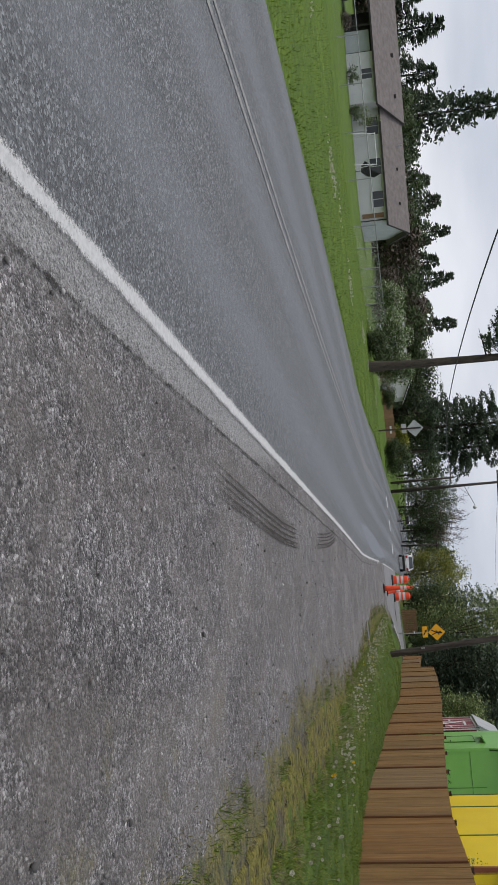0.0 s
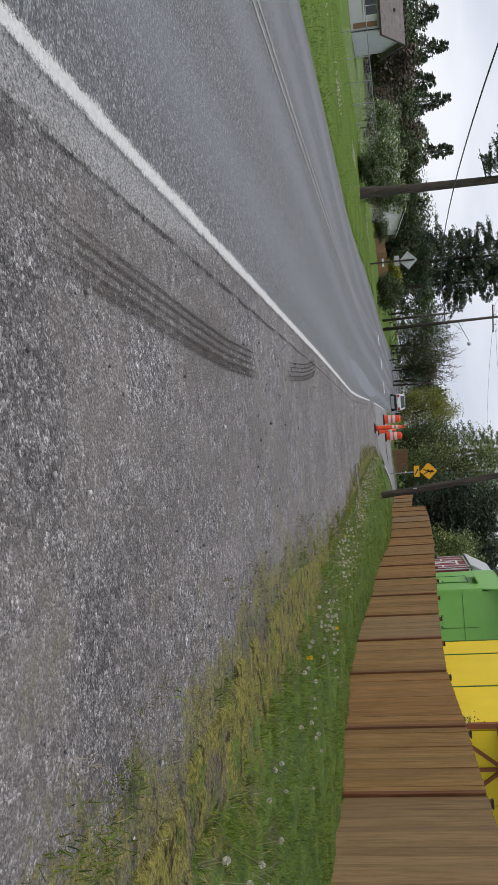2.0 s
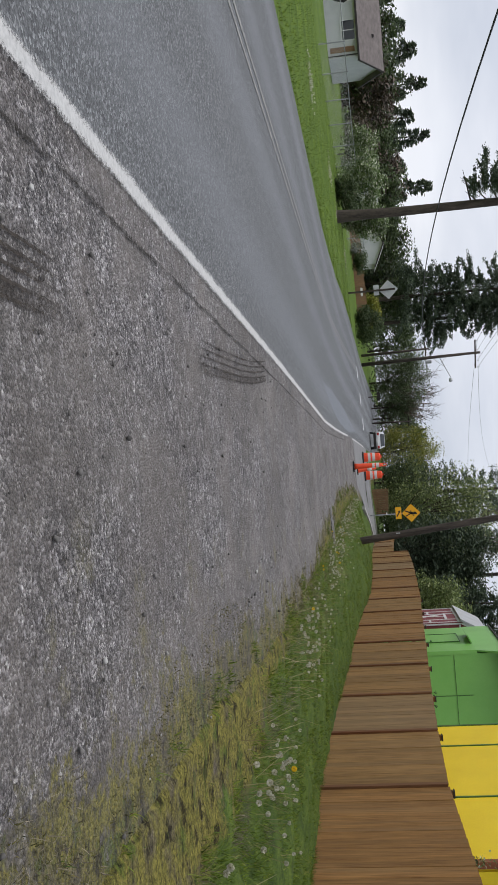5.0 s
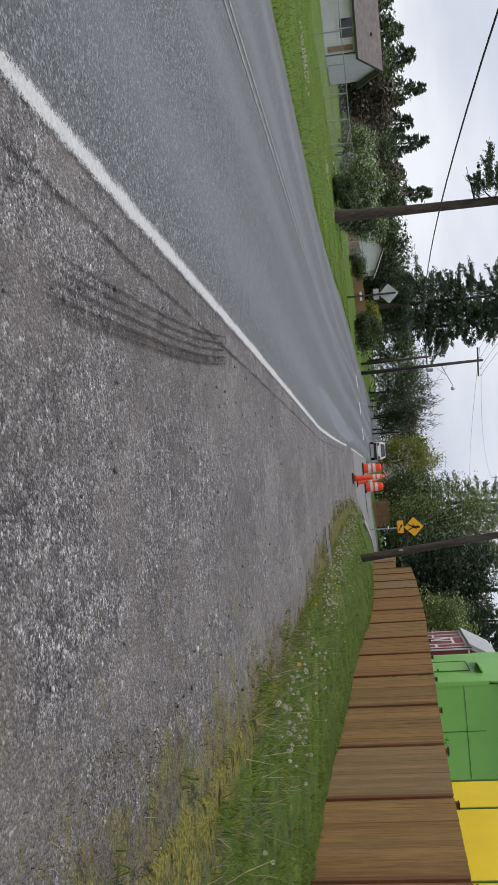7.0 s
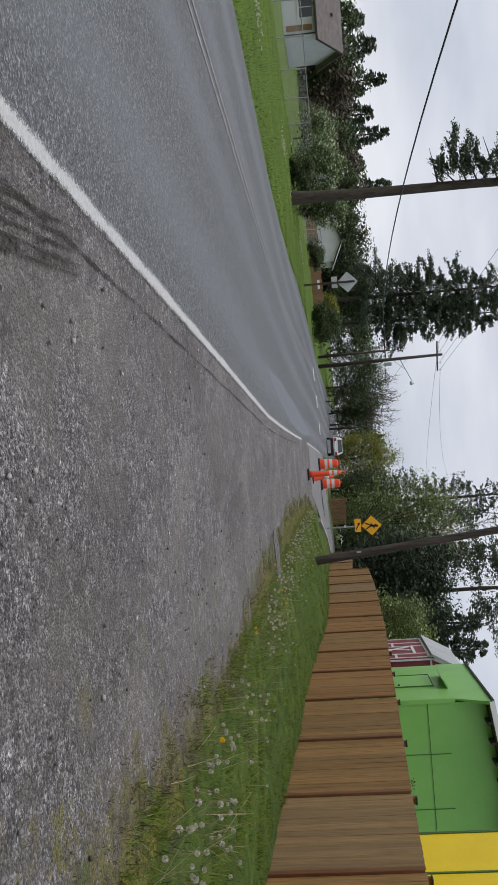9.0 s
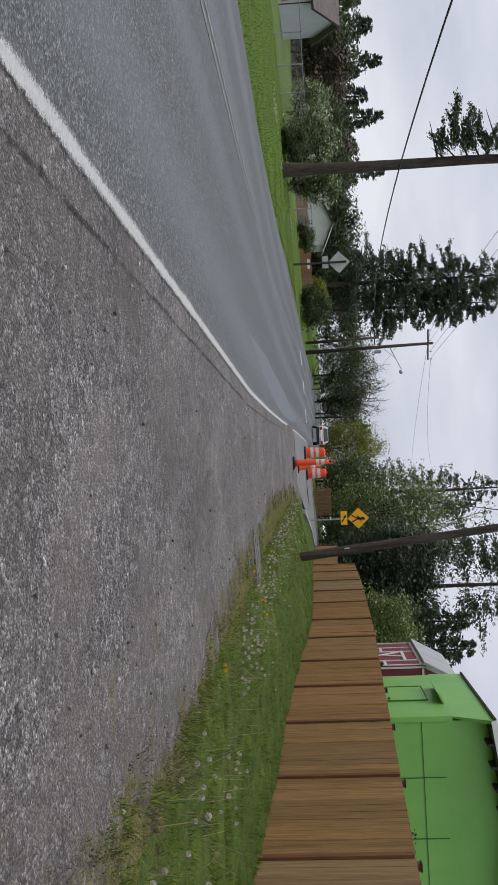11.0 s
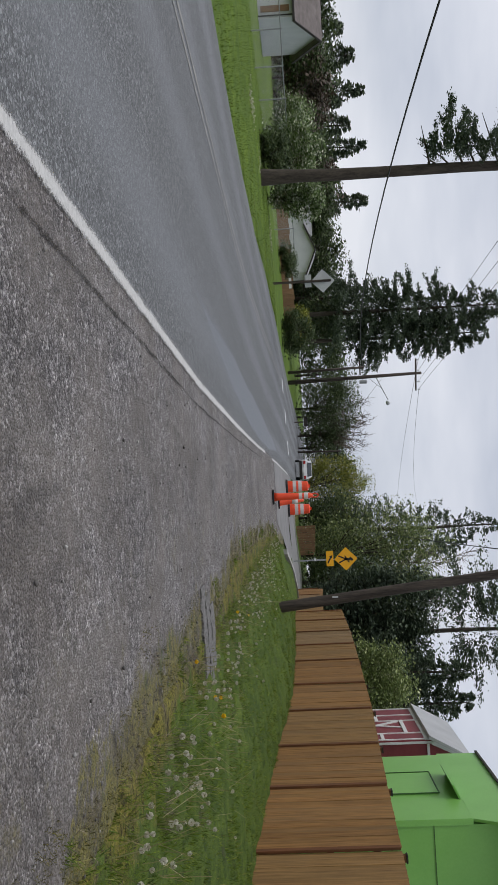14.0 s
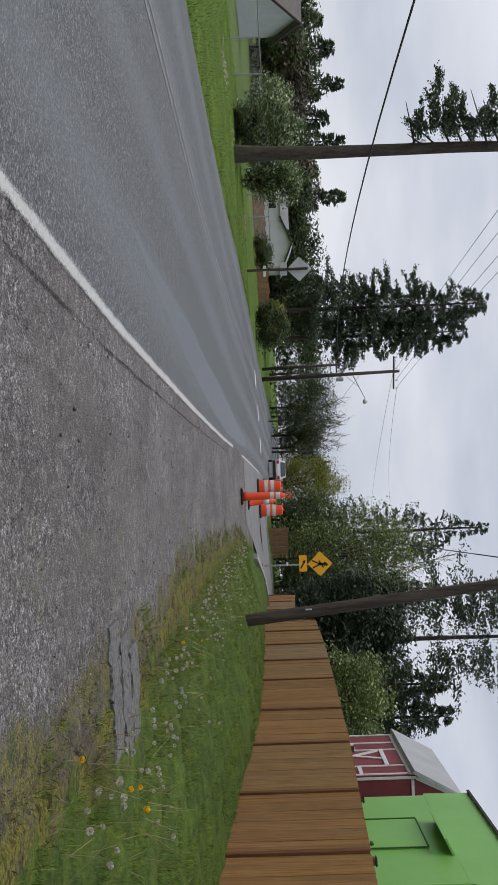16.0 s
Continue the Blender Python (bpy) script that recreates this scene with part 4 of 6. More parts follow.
def yellow_shed():
    x0, y0, y1, z0, ze = 4.8, 13.7, 20.1, 0.0, 3.58
    t = thing("storage_shed", "golden yellow shed with dark green battens and brown braced doors", "shed", (0, 0, 0), group="sheds behind the fence")
    part("side_wall", box(x0, x0 + 0.1, y0, y1, z0, ze), M_YELLOW, t)
    out = [(x0 + 0.1, z0), (9.0, z0), (9.0, ze), (6.9, ze + 1.0), (x0 + 0.1, ze)]
    part("gable_wall", prism(out, y0 + 0.002, y0 + 0.1), M_YELLOW, t)
    part("back_gable_wall", prism(out, y1 - 0.1, y1), M_YELLOW, t)
    part("far_wall", box(9.0, 9.1, y0, y1, z0, ze), M_YELLOW, t)
    part("roof", prism([(x0 - 0.12, ze - 0.02), (6.9, ze + 1.06), (9.2, ze - 0.02), (9.2, ze + 0.05), (6.9, ze + 1.14), (x0 - 0.12, ze + 0.05)], y0 - 0.5, y1 + 0.15), M_SHINGLE, t)
    part("eave_board", beam((x0 - 0.13, y0 - 0.5, ze), (x0 - 0.13, y1 + 0.15, ze), 0.05, 0.05), M_WHITE, t, "white eave board")
    for y in (16.1, 18.75):
        part("batten", box(x0 - 0.016, x0 + 0.01, y - 0.022, y + 0.022, z0, ze - 0.05), M_GREENLINE, t)
    part("corner_post", box(x0 - 0.03, x0 + 0.06, y0 - 0.05, y0 + 0.05, z0, 2.62), M_BROWNTRIM, t)
    part("corner_batten", box(x0 - 0.016, x0 + 0.02, y1 - 0.05, y1 + 0.012, z0, ze - 0.05), M_GREENLINE, t)
    part("porch_beam", box(x0 - 0.03, 9.0, y0 - 0.06, y0 - 0.002, 2.46, 2.56), M_BROWNTRIM, t)
    # black soffit colour includes the shade below the porch roof
    part("porch_soffit", box(x0, 9.0, y0 - 0.48, y0 - 0.01, 2.66, 2.8), M_BLACK, t, "boarded porch soffit, black with the porch shade in its colour")
    for k in range(3):
        a = x0 + 0.1 + k * 1.35
        d = part("door", box(a, a + 1.3, y0 - 0.03, y0 - 0.006, z0 + 0.1, 2.45), M_YELLOW, t, "yellow door leaf with brown cross braces")
        for u, v in (((a + 0.04, 1.7), (a + 0.6, 2.42)), ((a + 0.75, 2.42), (a + 1.26, 1.7)), ((a + 0.68, 0.2), (a + 0.68, 2.45))):
            part("brace", beam((u[0], y0 - 0.045, u[1]), (v[0], y0 - 0.045, v[1]), 0.06, 0.06), M_BROWNTRIM, d)
    return t


green_shed(), red_barn(), yellow_shed()


# ---- poles, cables and signs ----
def catenary(name, a, b, sag, radius, label, group="overhead cables"):
    cu = bpy.data.curves.new(name, "CURVE")
    cu.dimensions, cu.bevel_depth, cu.bevel_resolution = "3D", radius, 1
    sp = cu.splines.new("POLY")
    n = 28
    sp.points.add(n)
    a, b = Vector(a), Vector(b)
    for k in range(n + 1):
        s = k / n
        p = a.lerp(b, s) - Vector((0, 0, 4 * sag * s * (1 - s)))
        sp.points[k].co = (*p, 1)
    cu.materials.append(M_WIRE)
    return tagged(new(name, cu), label, "cable", group)


def leaning_pole():
    x, y = 2.32, 37.5
    z = float(land(x, y)) - 0.1
    t = thing("utility_pole", "leaning weathered wooden utility pole beside the board fence", "utility pole", (x, y, z), group="utility poles")
    bm = bmesh.new()
    rr = random.Random(2)
    n, seg = 26, 12
    rings = []
    for k in range(n + 1):
        s = k / n
        h = 11.5 * s
        cx, r = -0.109 * h + 0.03 * noise.noise(Vector((h * 0.3, 7, 0))), 0.15 - 0.05 * s
        rings.append([bm.verts.new((cx + r * math.cos(2 * math.pi * q / seg) * (1 + 0.03 * noise.noise(Vector((q, h, 1)))), r * math.sin(2 * math.pi * q / seg), h)) for q in range(seg)])
    for a, b in zip(rings, rings[1:]):
        for q in range(seg):
            bm.faces.new((a[q], a[(q + 1) % seg], b[(q + 1) % seg], b[q]))
    bm.faces.new(rings[-1])
    part("shaft", bm, M_POLEWOOD, t, smooth=True)
    part("tag", box(-0.26, -0.22, -0.165, -0.15, 1.5, 1.66, 0.004), M_ALU, t, "small pale metal tag")
    part("cross_arm", beam((-2.1, 0, 10.6), (-0.2, 0, 10.6), 0.1, 0.12), M_POLEWOOD, t)


def road_pole():
    x, y = -10.85, 90.0
    z = float(land(x, y)) - 0.1
    t = thing("utility_pole", "tall brown wooden utility pole with a street lamp arm", "utility pole", (x, y, z), group="utility poles")
    part("shaft", rod((0, 0, 0), (-0.25, 0, 11.5), 0.19, 0.12, 12), M_POLEWOOD, t, smooth=True)
    part("cross_arm", beam((-1.5, 0, 11.1), (1.25, 0, 10.95), 0.1, 0.13), M_POLEWOOD, t)
    for k, dx in enumerate((-1.4, -0.5, 0.5, 1.15)):
        part("insulator", lathe([(0.03, 0), (0.06, 0.05), (0.03, 0.1), (0.05, 0.16), (0.02, 0.22)], 8, at=(dx, 0, 11.12)), M_STEEL, t)
    part("lamp_arm", rod((-0.15, 0, 7.6), (2.0, -0.6, 8.5), 0.045, 0.035, 8), M_STEEL, t)
    part("lamp_brace", rod((-0.12, 0, 6.9), (0.9, -0.27, 8.0), 0.02, seg=6), M_STEEL, t)
    part("lamp_head", lathe([(0.04, 0.22), (0.13, 0.15), (0.2, 0.02), (0.16, -0.12), (0.06, -0.16)][::-1], 12, at=(2.25, -0.65, 8.45)), M_ALU, t, "grey street lamp head", smooth=True)
    part("transformer_can", lathe([(0.0, 0), (0.16, 0.02), (0.17, 0.6), (0.05, 0.66)], 12, at=(0.28, -0.15, 6.2)), M_STEEL, t)


def plain_pole(x, y, top, name, label, lean=0.0, r=0.15, mat=None):
    z = float(land(x, y)) - 0.1
    t = thing(name, label, "utility pole", (x, y, z), group="utility poles")
    part("shaft", rod((0, 0, 0), (lean, 0, top - z), r, r * 0.7, 10), mat or M_POLEWOOD, t, smooth=True)
    part("cross_arm", beam((lean - 0.7, 0, top - z - 0.4), (lean + 0.7, 0, top - z - 0.4), 0.09, 0.11), mat or M_POLEWOOD, t)
    return t


leaning_pole(), road_pole()
plain_pole(-12.0, 92.0, 7.75, "utility_pole", "short brown wooden service pole beside the taller one", -0.15, 0.14)
plain_pole(-6.9, 126.0, 7.2, "utility_pole", "pale wooden pole far along the road", 0.1, 0.12)
plain_pole(-12.0, -6.0, 7.6, "utility_pole", "brown wooden service pole on the grass verge", 0.0, 0.14)
plain_pole(-11.0, -40.0, 12.4, "utility_pole", "tall brown wooden utility pole on the grass verge", 0.0, 0.17)
catenary("power_cable", (-12.0, -6, 7.0), (-12.1, 92, 7.65), 2.45, 0.028, "thick black service cable sagging along the verge")
for dx, zz in ((-1.4, 12.2), (-0.5, 12.2), (0.5, 12.1), (1.15, 12.1)):
    catenary("power_cable", (-11 + dx, -40, 12.6), (-10.9 + dx, 90, zz), 1.5, 0.012, "thin dark power line between the tall poles")
for dx, zz, bx, bz in ((-1.4, 12.2, 10.1, 27.4), (1.15, 12.1, 1.9, 33.5)):
    catenary("power_cable", (-10.9 + dx, 90, zz), (bx, 250, bz), 0.8, 0.016, "thin dark power line running on over the far road")
catenary("power_cable", (-11.0, 90, 9.2), (-6.9, 126, 7.0), 0.5, 0.012, "thin dark cable running down to the far pole")
catenary("power_cable", (1.45, 37.5, 8.85), (2.4, 92, 8.2), 0.3, 0.02, "black cable running from the leaning pole into the trees")


def diamond(bm, cx, y, cz, h, th, rnd=0.05):
    """A rounded diamond plate of half diagonal h."""
    pts = []
    for k in range(4):
        a = math.pi / 2 * k
        c = Vector((math.cos(a), math.sin(a))) * h
        n = Vector((-math.sin(a), math.cos(a)))
        d1 = Vector((math.cos(a - math.pi / 2), math.sin(a - math.pi / 2))) * h - c
        d2 = Vector((math.cos(a + math.pi / 2), math.sin(a + math.pi / 2))) * h - c
        for s in (c + d1.normalized() * rnd, c * (1 - 0.35 * rnd / h), c + d2.normalized() * rnd):
            pts.append((cx + s.x, cz + s.y))
    f = [bm.verts.new((x, y, z)) for x, z in pts]
    g = [bm.verts.new((x, y + th, z)) for x, z in pts]
    bm.faces.new(f)
    bm.faces.new(g[::-1])
    n = len(pts)
    for k in range(n):
        bm.faces.new((f[k], g[k], g[(k + 1) % n], f[(k + 1) % n]))
    bmesh.ops.recalc_face_normals(bm, faces=bm.faces[:])
    return bm


def flat_bar(a, b, w, y):
    """A flat painted bar from a to b (x, z)."""
    u = (Vector(b) - Vector(a)).normalized() * (w / 2)
    n = Vector((-u.y, u.x))
    bm = bmesh.new()
    bm.faces.new([bm.verts.new((p.x, y, p.y)) for p in (Vector(a) - u - n, Vector(b) + u - n, Vector(b) + u + n, Vector(a) - u + n)])
    return bm


def crossing_sign():
    x, y = 2.2, 55.0
    z = 0.93
    t = thing("warning_sign", "orange-yellow diamond crossing sign with an arrow plate on a steel post", "road sign", (x, y, z - 0.15))
    z = 0.15
    part("post", box(-0.035, 0.035, 0.02, 0.07, 0, 2.75, 0.006), M_STEEL, t)
    d = part("plate", diamond(bmesh.new(), -0.01, 0, z + 2.25, 0.54, 0.008), M_SIGN, t)
    for u, v, w in (((-0.02, 2.5), (0.03, 2.56), 0.11), ((0.0, 2.28), (0.02, 2.44), 0.11), ((-0.13, 2.25), (0.14, 2.42), 0.05), ((0.0, 2.28), (-0.14, 1.98), 0.06), ((0.01, 2.28), (0.15, 2.0), 0.06)):
        part("symbol_bar", flat_bar((u[0], z + u[1] - 0.04), (v[0], z + v[1] - 0.04), w, -0.014), M_BLACK, d)
    a = part("arrow_plate", box(-0.4, 0.3, -0.002, 0.006, z + 1.35, z + 1.68, 0.0), M_SIGN, t)
    part("arrow_shaft", flat_bar((0.13, z + 1.43), (-0.1, z + 1.56), 0.06, -0.008), M_BLACK, a)
    bm = bmesh.new()
    bm.faces.new([bm.verts.new((-0.2 + px, -0.007, z + 1.61 + pz)) for px, pz in ((0, 0.02), (0.06, -0.13), (0.16, 0.0))])
    part("arrow_head", bm, M_BLACK, a)
    part("tag", box(-0.12, 0.02, 0.01, 0.018, z + 0.8, z + 0.87), M_WHITE, t)


def back_sign():
    x, y = -12.08, 60.0
    z = float(land(x, y)) - 0.1
    t = thing("warning_sign", "unpainted grey back of a diamond road sign on a wooden post", "road sign", (x, y, z))
    part("post", box(-0.055, 0.055, -0.1, 0.0, 0, 3.15, 0.01), M_POLEWOOD, t)
    part("plate", diamond(bmesh.new(), 0, 0.004, 2.72, 0.63, 0.006), M_ALU, t)
    part("lower_plate", box(-0.38, 0.3, 0.004, 0.01, 1.78, 2.12), M_ALU, t)
    part("bolt", rod((0, -0.11, 2.0), (0, 0.0, 2.0), 0.02, seg=8), M_STEEL, t)


crossing_sign(), back_sign()
plate = thing("marker_plate", "small white marker plate on a thin stake in the grass", "road sign", (-12.2, 60.6, float(land(-12.2, 60.6)) - 0.05))
part("stake", rod((0, 0, 0), (0, 0, 1.0), 0.02, seg=6), M_STEEL, plate)
part("plate", box(-0.28, 0.28, -0.012, 0.0, 0.88, 1.02), M_WHITE, plate)


# ---- traffic drums and cones ----
def drum(x, y, z, turn):
    t = thing("traffic_drum", "orange traffic drum with white reflective bands on a rubber base", "traffic drum", (x, y, z), turn, "traffic drums and cones")
    part("base_ring", lathe([(0.36, 0), (0.37, 0.03), (0.34, 0.09), (0.26, 0.1)], 20), M_RUBBER, t)
    part("body", lathe([(0.285, 0.08), (0.285, 0.3), (0.275, 0.31), (0.268, 0.55), (0.258, 0.56), (0.25, 0.8), (0.24, 0.81), (0.232, 1.04), (0.18, 1.08), (0.06, 1.09)], 24), M_ORANGE, t, smooth=False)
    for z0, z1, r0, r1 in ((0.33, 0.5, 0.277, 0.272), (0.6, 0.77, 0.261, 0.254)):
        part("reflective_band", lathe([(r0 - 0.02, z0), (r0 + 0.004, z0 + 0.004), (r1 + 0.004, z1 - 0.004), (r1 - 0.02, z1)], 24), M_REFLECT, t, "white reflective band")
    part("handle", box(-0.1, 0.1, -0.02, 0.02, 1.09, 1.16, 0.015), M_ORANGE, t)
    return t


def tube_cone(x, y, z):
    t = thing("traffic_cone", "tall slim orange channelizer cone with white bands and a black base", "traffic cone", (x, y, z), 0, "traffic drums and cones")
    part("base", box(-0.26, 0.26, -0.26, 0.26, 0, 0.06, 0.02), M_RUBBER, t)
    part("body", lathe([(0.15, 0.06), (0.125, 0.2), (0.11, 0.9), (0.095, 1.25), (0.07, 1.3), (0.05, 1.36)], 16), M_ORANGE, t, smooth=True)
    for z0, z1, r in ((0.88, 1.0, 0.112), (1.06, 1.2, 0.106)):
        part("reflective_band", lathe([(r - 0.02, z0), (r + 0.003, z0 + 0.003), (r - 0.001, z1 - 0.003), (r - 0.02, z1)], 16), M_REFLECT, t, "white reflective band")
    bm = bmesh.new()
    for k in range(10):
        a, b = math.pi * k / 9, math.pi * (k + 1) / 9
        if k < 9:
            rod((0.06 * math.cos(a), 0, 1.44 + 0.1 * math.sin(a)), (0.06 * math.cos(b), 0, 1.44 + 0.1 * math.sin(b)), 0.022, seg=6, bm=bm)
    rod((0.06, 0, 1.34), (0.06, 0, 1.44), 0.022, seg=6, bm=bm)
    rod((-0.06, 0, 1.34), (-0.06, 0, 1.44), 0.022, seg=6, bm=bm)
    part("handle_loop", bm, M_ORANGE, t)


def small_cone(x, y, z):
    t = thing("traffic_cone", "bright orange cone with a white collar on a black base", "traffic cone", (x, y, z), 12, "traffic drums and cones")
    part("base", box(-0.24, 0.24, -0.24, 0.24, 0, 0.05, 0.015), M_RUBBER, t)
    part("body", lathe([(0.19, 0.05), (0.17, 0.08), (0.11, 0.5), (0.05, 0.95), (0.03, 0.97)], 18), M_ORANGE, t, smooth=True)
    part("collar", lathe([(0.09, 0.52), (0.112, 0.525), (0.08, 0.74), (0.06, 0.745)], 18), M_REFLECT, t, "white reflective collar", smooth=True)


DRUM_Y = 57.0
drum(-1.28, DRUM_Y, float(land(-1.28, DRUM_Y)) + 0.01, 10)
drum(-0.17, DRUM_Y + 1, float(land(-0.17, DRUM_Y + 1)) + 0.01, 50)
tube_cone(-0.69, 43.6, float(land(-0.69, 43.6)))
small_cone(-0.55, 47.5, float(land(-0.55, 47.5)) + 0.006)


# ---- car far along the road ----
def car(x, y, turn):
    t = thing("car", "silver car seen from behind, far along the road", "car", (x, y, float(land(x, y)) + 0.002), turn)
    prof = [(-2.2, 0.35), (-2.25, 0.75), (-2.1, 0.98), (-1.7, 1.02), (-1.1, 1.48), (0.4, 1.5), (1.2, 1.02), (2.1, 0.9), (2.2, 0.4)]
    bm = bmesh.new()
    rings = []
    for x0, k in ((-0.88, 0.93), (-0.84, 1.0), (0.84, 1.0), (0.88, 0.93)):
        rings.append([bm.verts.new((x0 * (0.8 if z > 1.1 else 1), yy * k, z)) for yy, z in prof])
    for a, b in zip(rings, rings[1:]):
        for q in range(len(prof)):
            bm.faces.new((a[q], b[q], b[(q + 1) % len(prof)], a[(q + 1) % len(prof)]))
    bm.faces.new(rings[0])
    bm.faces.new(rings[-1][::-1])
    bmesh.ops.recalc_face_normals(bm, faces=bm.faces[:])
    part("body", bm, M_CAR, t)
    bm = bmesh.new()
    bm.faces.new([bm.verts.new(v) for v in ((-0.66, -1.71, 1.05), (0.66, -1.71, 1.05), (0.6, -1.16, 1.45), (-0.6, -1.16, 1.45))])
    part("rear_window", bm, M_GLASS, t)
    for s in (-1, 1):
        part("tail_lamp", box(s * 0.68 - 0.14, s * 0.68 + 0.14, -2.27, -2.2, 0.72, 0.92, 0.02), M_TAIL, t)
        for yy in (-1.35, 1.35):
            w = part("wheel", rod((s * 0.72, yy, 0.32), (s * 0.9, yy, 0.32), 0.32, seg=18), M_RUBBER, t)
            part("rim", rod((s * 0.9, yy, 0.32), (s * 0.915, yy, 0.32), 0.2, seg=14), M_STEEL, w)
    part("bumper", box(-0.86, 0.86, -2.3, -2.15, 0.35, 0.6, 0.04), M_DARK, t)
    part("number_plate", box(-0.22, 0.22, -2.31, -2.295, 0.62, 0.74), M_WHITE, t)


car(-3.6, 97, 3)


# ---- houses across the road ----
def window(t, x0, x1, y, z0, z1):
    w = part("window", box(x0, x1, y - 0.05, y + 0.02, z0, z1), M_WHITE, t, "white-framed window")
    mid = (x0 + x1) / 2
    for a, b in ((x0 + 0.07, mid - 0.03), (mid + 0.03, x1 - 0.07)):
        part("pane", box(a, b, y - 0.062, y - 0.045, z0 + 0.07, z1 - 0.07), M_GLASS, w)
    part("sill", box(x0 - 0.05, x1 + 0.05, y - 0.1, y, z0 - 0.06, z0), M_WHITE, w)


def long_house():
    t = thing("house", "long single-storey white house with a brown shingle roof", "house", (-32.8, 71.0, 0.28), 10.2)
    # near wing
    part("front_wall", box(-10.0, 0, 0, 0.15, -0.3, 2.45), M_SIDING, t)
    part("end_wall", box(-0.15, 0, 0.15, 8, -0.3, 2.45), M_GREYSIDING, t)
    bm = bmesh.new()
    a = [bm.verts.new(v) for v in ((0, 0, 2.45), (0, 8, 2.45), (0, 4, 4.2))]
    b = [bm.verts.new(v) for v in ((-0.15, 0, 2.45), (-0.15, 8, 2.45), (-0.15, 4, 4.2))]
    bm.faces.new(a)
    bm.faces.new(b[::-1])
    for k in range(3):
        bm.faces.new((a[k], b[k], b[(k + 1) % 3], a[(k + 1) % 3]))
    part("gable", bm, M_GREYSIDING, t)
    part("back_wall", box(-22, 0, 7.85, 8, -0.3, 2.45), M_SIDING, t)

    def slope(name, x0, x1, ya, za, yb, zb):
        bm = bmesh.new()
        u = [bm.verts.new(v) for v in ((x0, ya, za), (x1, ya, za), (x1, yb, zb), (x0, yb, zb))]
        v2 = [bm.verts.new((v.co.x, v.co.y, v.co.z + 0.12)) for v in u]
        bm.faces.new(u[::-1])
        bm.faces.new(v2)
        for k in range(4):
            bm.faces.new((u[k], u[(k + 1) % 4], v2[(k + 1) % 4], v2[k]))
        return part(name, bm, M_SHINGLE, t)

    slope("roof", -10.0, 0.45, -0.55, 2.2, 4, 4.2)
    slope("roof", -10.0, 0.45, 8.55, 2.2, 4, 4.2)
    for s in (-0.55, 8.55):
        part("rake_board", beam((0.47, s, 2.24), (0.47, 4, 4.24), 0.04, 0.2), M_DARK, t)
    part("eave_board", beam((-10, -0.57, 2.26), (0.45, -0.57, 2.26), 0.04, 0.16), M_DARK, t)
    for x in (-1.9, -5.0):
        part("roof_vent", box(x - 0.12, x + 0.12, 2.0, 2.25, 3.3, 3.62, 0.03), M_DARK, t)
    part("vent_pipe", rod((-7.2, 2.5, 3.4), (-7.2, 2.5, 4.15), 0.09, seg=8), M_STEEL, t)
    window(t, -2.75, -1.2, 0, 1.05, 2.15)
    window(t, -5.65, -4.1, 0, 1.05, 2.15)
    window(t, -9.3, -7.6, 0, 1.0, 2.15)
    part("downpipe", rod((-0.12, -0.08, -0.2), (-0.12, -0.08, 2.3), 0.05, seg=8), M_DARK, t)
    part("plank", box(-0.75, -0.35, -0.12, -0.06, 0.1, 2.0), M_FARFENCE, t, "orange-brown plank leaning on the wall")
    # far wing stands forward, with a dark open carport
    part("front_wall", box(-14.4, -10.0, -1.6, -1.45, -0.3, 2.3), M_SIDING, t)
    part("end_wall", box(-10.15, -10.0, -1.45, 0, -0.3, 2.3), M_SIDING, t)
    part("front_wall", box(-26, -19.2, -1.6, -1.45, -0.3, 2.3), M_SIDING, t)
    part("carport_back", box(-19.2, -14.4, 1.5, 1.6, -0.3, 2.6), M_DARK, t)
    for x in (-19.2, -16.8, -14.4):
        part("carport_post", box(x - 0.08, x + 0.08, -1.55, -1.4, -0.3, 2.25), M_DARK, t)
    part("porch_door", box(-16.6, -14.7, -0.9, -0.82, -0.3, 1.9), M_GREYSIDING, t)
    slope("roof", -26, -9.6, -2.2, 2.05, 4, 4.45)
    slope("roof", -26, -9.6, 8.6, 2.3, 4, 4.45)
    part("rake_board", beam((-9.58, -2.2, 2.1), (-9.58, 4, 4.5), 0.04, 0.22), M_DARK, t)
    part("eave_board", beam((-26, -2.22, 2.1), (-9.6, -2.22, 2.1), 0.04, 0.16), M_DARK, t)
    for x in (-11.5, -15.2):
        part("roof_vent", box(x - 0.15, x + 0.15, 1.8, 2.1, 3.6, 3.95, 0.03), M_DARK, t)
    window(t, -13.0, -12.0, -1.6, 0.95, 1.95)
    return t


